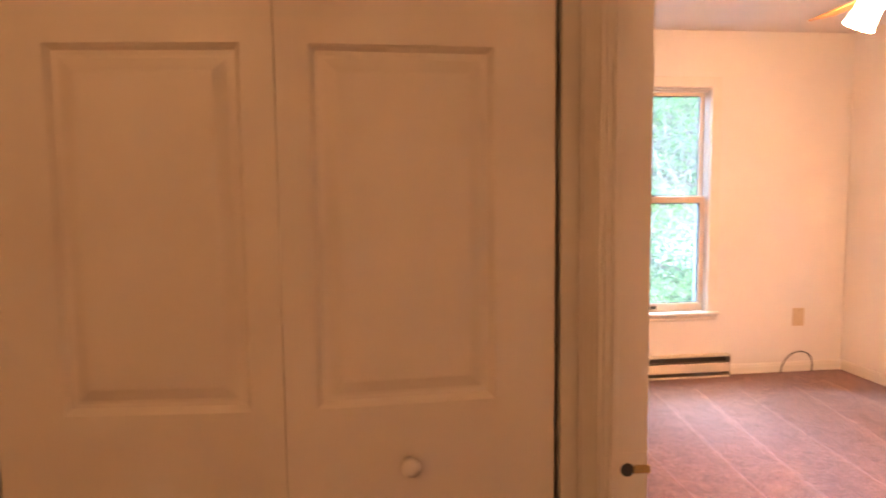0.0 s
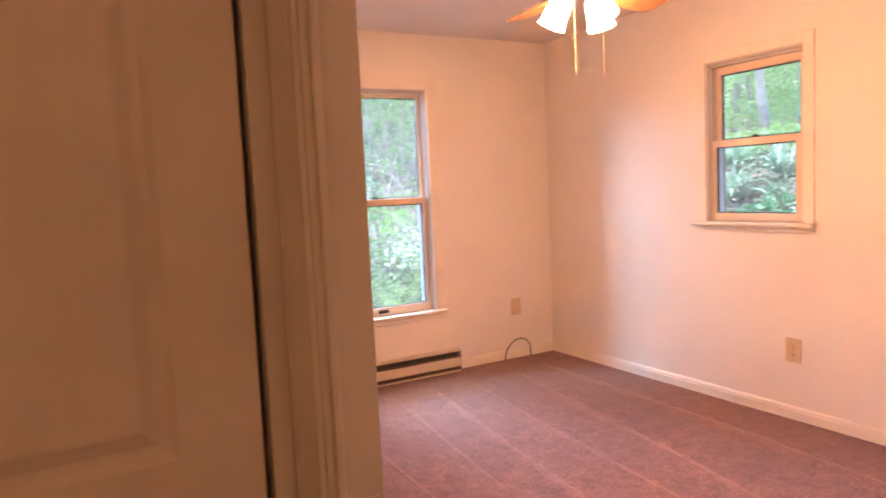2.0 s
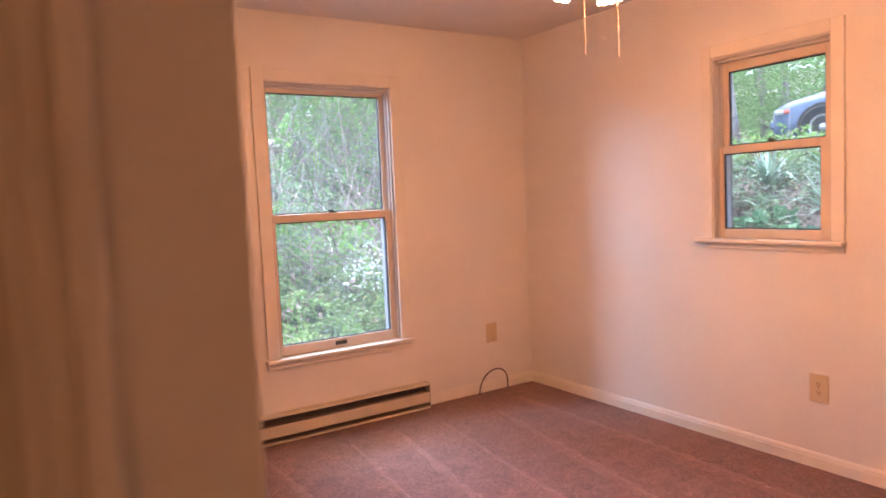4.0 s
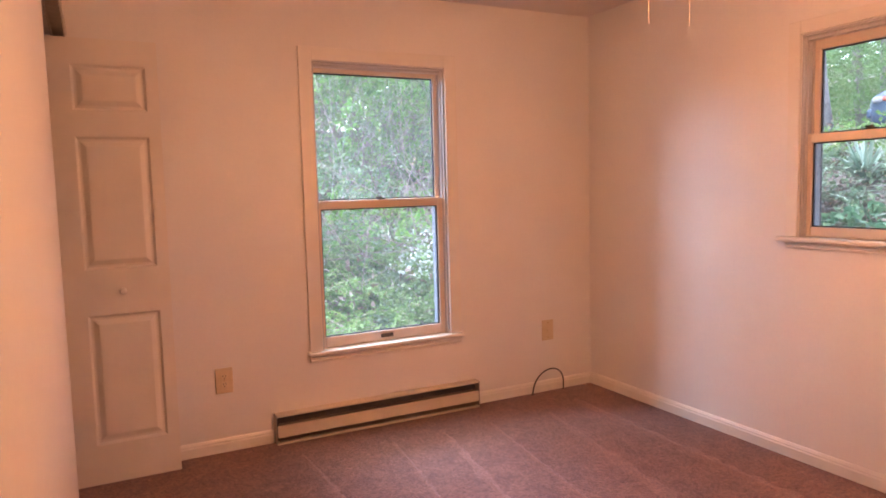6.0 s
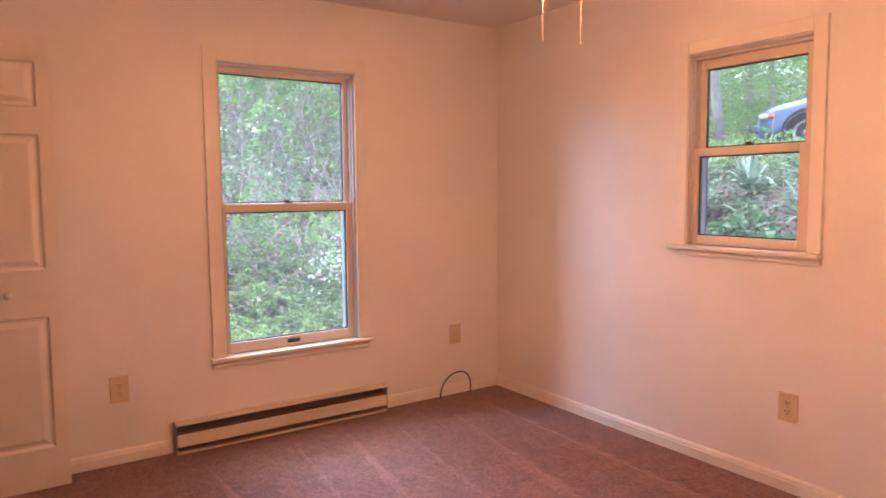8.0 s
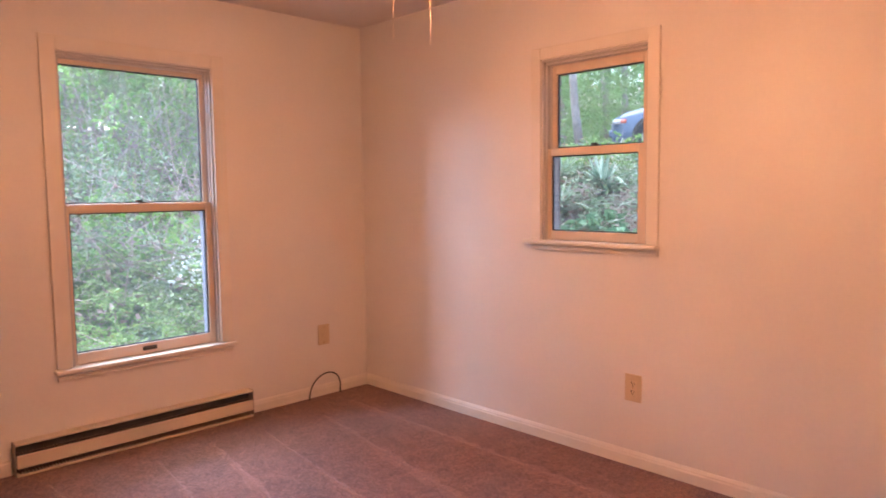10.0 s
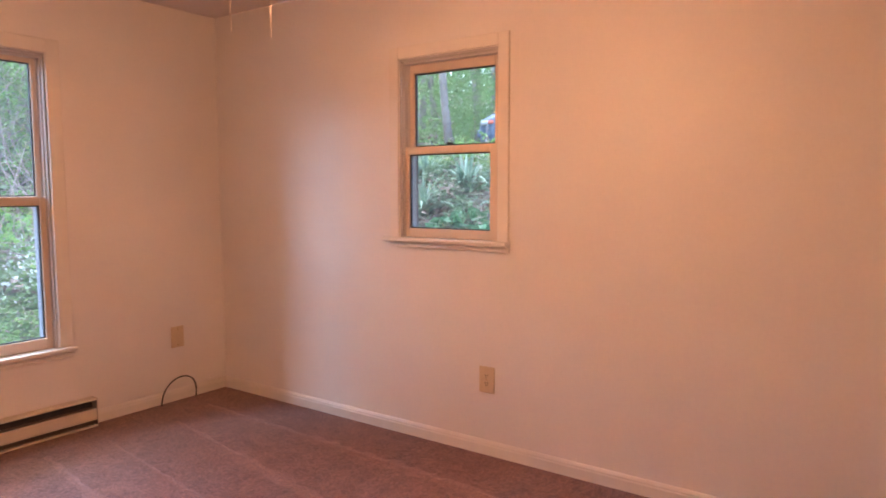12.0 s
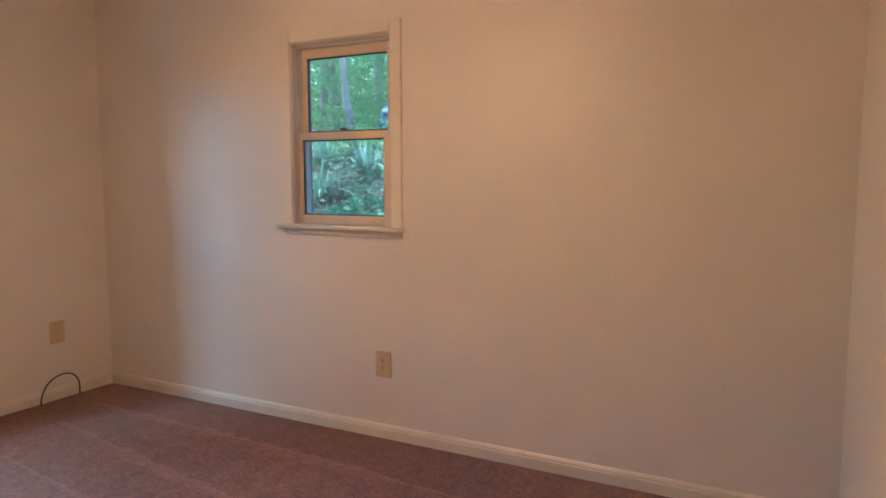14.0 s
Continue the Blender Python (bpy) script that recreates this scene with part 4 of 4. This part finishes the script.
cloud("drive_side_foliage", scatter(320, (14, 25, 8.4, 18), 16, (0.5, 1.2), (130, 230), (0.2, 5.5)), LEAF_PALE, "spring foliage beyond the drive", "foliage", 0.05, 16)
cloud("far_foliage", scatter(300, (20, 34, 6, 24), 17, (0.9, 2.0), (220, 340), (0.3, 9.0)), LEAF_PALE, "hazy green wood beyond the drive", "foliage", 0.08, 17)


def car():
    """The front of a parked sedan: x forwards, its left side towards +y, wheels on z = 0."""
    top = tagged(new("parked_car"), "blue grey sedan parked on the drive above the bank", "car")
    # sections along the length: x, half width, sill, shoulder height, top height, top half width
    rows = [(2.25, 0.52, 0.28, 0.55, 0.60, 0.42), (2.16, 0.72, 0.22, 0.60, 0.68, 0.60), (1.95, 0.82, 0.20, 0.66, 0.76, 0.68), (1.55, 0.86, 0.19, 0.72, 0.84, 0.72), (1.1, 0.87, 0.18, 0.78, 0.91, 0.74),
            (0.75, 0.87, 0.18, 0.84, 0.96, 0.74), (-0.05, 0.87, 0.18, 0.88, 0.98, 0.74), (-1.2, 0.87, 0.18, 0.90, 1.0, 0.74), (-1.7, 0.86, 0.20, 0.90, 1.0, 0.70), (-2.2, 0.78, 0.26, 0.84, 0.94, 0.62), (-2.35, 0.60, 0.34, 0.70, 0.80, 0.5)]
    bm = bmesh.new()
    rings = []
    for x, w, lo, sh, tp, tw in rows:
        half = [(w * 0.86, lo), (w, lo + 0.12), (w * 1.0, (lo + sh) / 2), (w * 0.985, sh), (tw + (w - tw) * 0.5, (sh + tp) / 2 + 0.03), (tw, tp), (tw * 0.5, tp + 0.025)]
        ring = [bm.verts.new((x, y, z)) for y, z in half] + [bm.verts.new((x, -y, z)) for y, z in half[::-1]]
        rings.append(ring)
    for a, b in zip(rings, rings[1:]):
        for i in range(len(a)):
            bm.faces.new((a[i], a[(i + 1) % len(a)], b[(i + 1) % len(a)], b[i]))
    bm.faces.new(rings[0]), bm.faces.new(rings[-1][::-1])
    bmesh.ops.recalc_face_normals(bm, faces=bm.faces)
    body = part("body", bm, CARPAINT, top, smooth=True)
    cab = bmesh.new()
    rings = []
    for z, x0, x1, w in ((0.93, -1.75, 0.95, 0.74), (1.15, -1.35, 0.50, 0.68), (1.36, -0.95, 0.08, 0.60), (1.42, -0.75, -0.15, 0.52)):
        rings.append([cab.verts.new(p) for p in ((x1, w * 0.8, z), (x1 - 0.12, w, z), (x0 + 0.12, w, z), (x0, w * 0.8, z), (x0, -w * 0.8, z), (x0 + 0.12, -w, z), (x1 - 0.12, -w, z), (x1, -w * 0.8, z))])
    for a, b in zip(rings, rings[1:]):
        for i in range(8):
            cab.faces.new((a[i], a[(i + 1) % 8], b[(i + 1) % 8], b[i]))
    cab.faces.new(rings[-1])
    part("cabin", cab, CARGLASS, top, "dark tinted car glass")
    part("roof", boxes((-0.85, 0.0, -0.54, 0.54, 1.405, 1.44), bevel=0.015), CARPAINT, top)
    for s in (1, -1):
        bm = bmesh.new()
        box(bm, 2.02, 2.175, s * 0.50, s * 0.785, 0.565, 0.645, 0.03)
        part("headlight", bm, LENS, top, "clear headlight lens")
        bm = bmesh.new()
        box(bm, 1.93, 2.03, s * 0.70, s * 0.825, 0.575, 0.64, 0.02)
        part("indicator", bm, AMBER, top, "amber indicator lens")
        for x in (1.48, -1.32):
            arch = bmesh.new()
            rod(arch, (x, s * 0.62, 0.33), (x, s * 0.879, 0.33), 0.355, 32)
            part("wheel_arch", arch, SLOT, top, "dark wheel arch")
            w = part("wheel", lathe([(0.19, -0.10), (0.30, -0.10), (0.325, -0.07), (0.325, 0.07), (0.30, 0.10), (0.19, 0.10)], 32), RUBBER, top, "black tyre")
            w.matrix_basis = pose(x, s * 0.80, 0.325, 90, 0, 0)
            r = part("rim", lathe([(0.0001, 0.085), (0.05, 0.085), (0.06, 0.07), (0.15, 0.075), (0.185, 0.095), (0.20, 0.10), (0.20, -0.09), (0.0001, -0.09)], 32), ALLOY, w, "grey alloy rim", True)
            if s > 0:
                r.matrix_basis = pose(0, 0, 0, 180, 0, 0)
    bm = bmesh.new()
    box(bm, 2.10, 2.275, -0.62, 0.62, 0.36, 0.50, 0.04)
    part("bumper", bm, CARPAINT, top)
    part("grille", boxes((2.13, 2.215, -0.34, 0.34, 0.55, 0.66), bevel=0.01), SLOT, top, "dark grille")
    return top


parked = car()
parked.matrix_world = pose(11.95, 5.00, 1.80, 0, 0, 108)
tagged(solid("drive", boxes((9.35, 17.0, 1.5, 8.2, -0.3, 0.05)), GRAVEL), "grey gravel drive above the bank", "drive", kind="structure").location = (0, 0, 1.75)
sprays("drive_edge_weeds", 150, (8.3, 9.1, 3.6, 5.6), 21, (0.15, 0.45), (0.0, 0.12), 36, 0.024, LEAF_FRESH, "bright green weeds standing along the drive", "weeds", False, 0.1, -0.1)
sprays("wood_edge_sprays", 420, (10.5, 16, 9.0, 14), 22, (0.5, 1.3), (0.1, 2.6), 60, 0.034, LEAF_PALE, "fresh leafy sprays at the edge of the wood", "foliage", False, 0.2, 0.0)

dead = bmesh.new()
tube(dead, [(0, 0, 0), (0.05, 0.02, 0.30), (-0.04, -0.02, 0.62), (-0.16, -0.12, 0.95), (-0.24, -0.17, 1.18)], [0.075, 0.07, 0.066, 0.07, 0.045], 10)
stub = tagged(solid("dead_trunk", dead, BARK, True), "dark leaning broken tree trunk among leaves", "dead trunk")
stub.location = (10.3, 8.4, land(10.3, 8.4) - 0.05)
log_bm = bmesh.new()
tube(log_bm, [(0, 0, 0), (0.1, 0.35, 0.03), (0.12, 0.8, 0.05), (0.2, 1.2, 0.04)], [0.085, 0.09, 0.08, 0.07], 12)
log_ob = tagged(solid("fallen_log", log_bm, BARK, True), "dark fallen log lying across the bank", "log")
log_ob.location = (7.0, 5.25, land(7.0, 5.25) + 0.06)
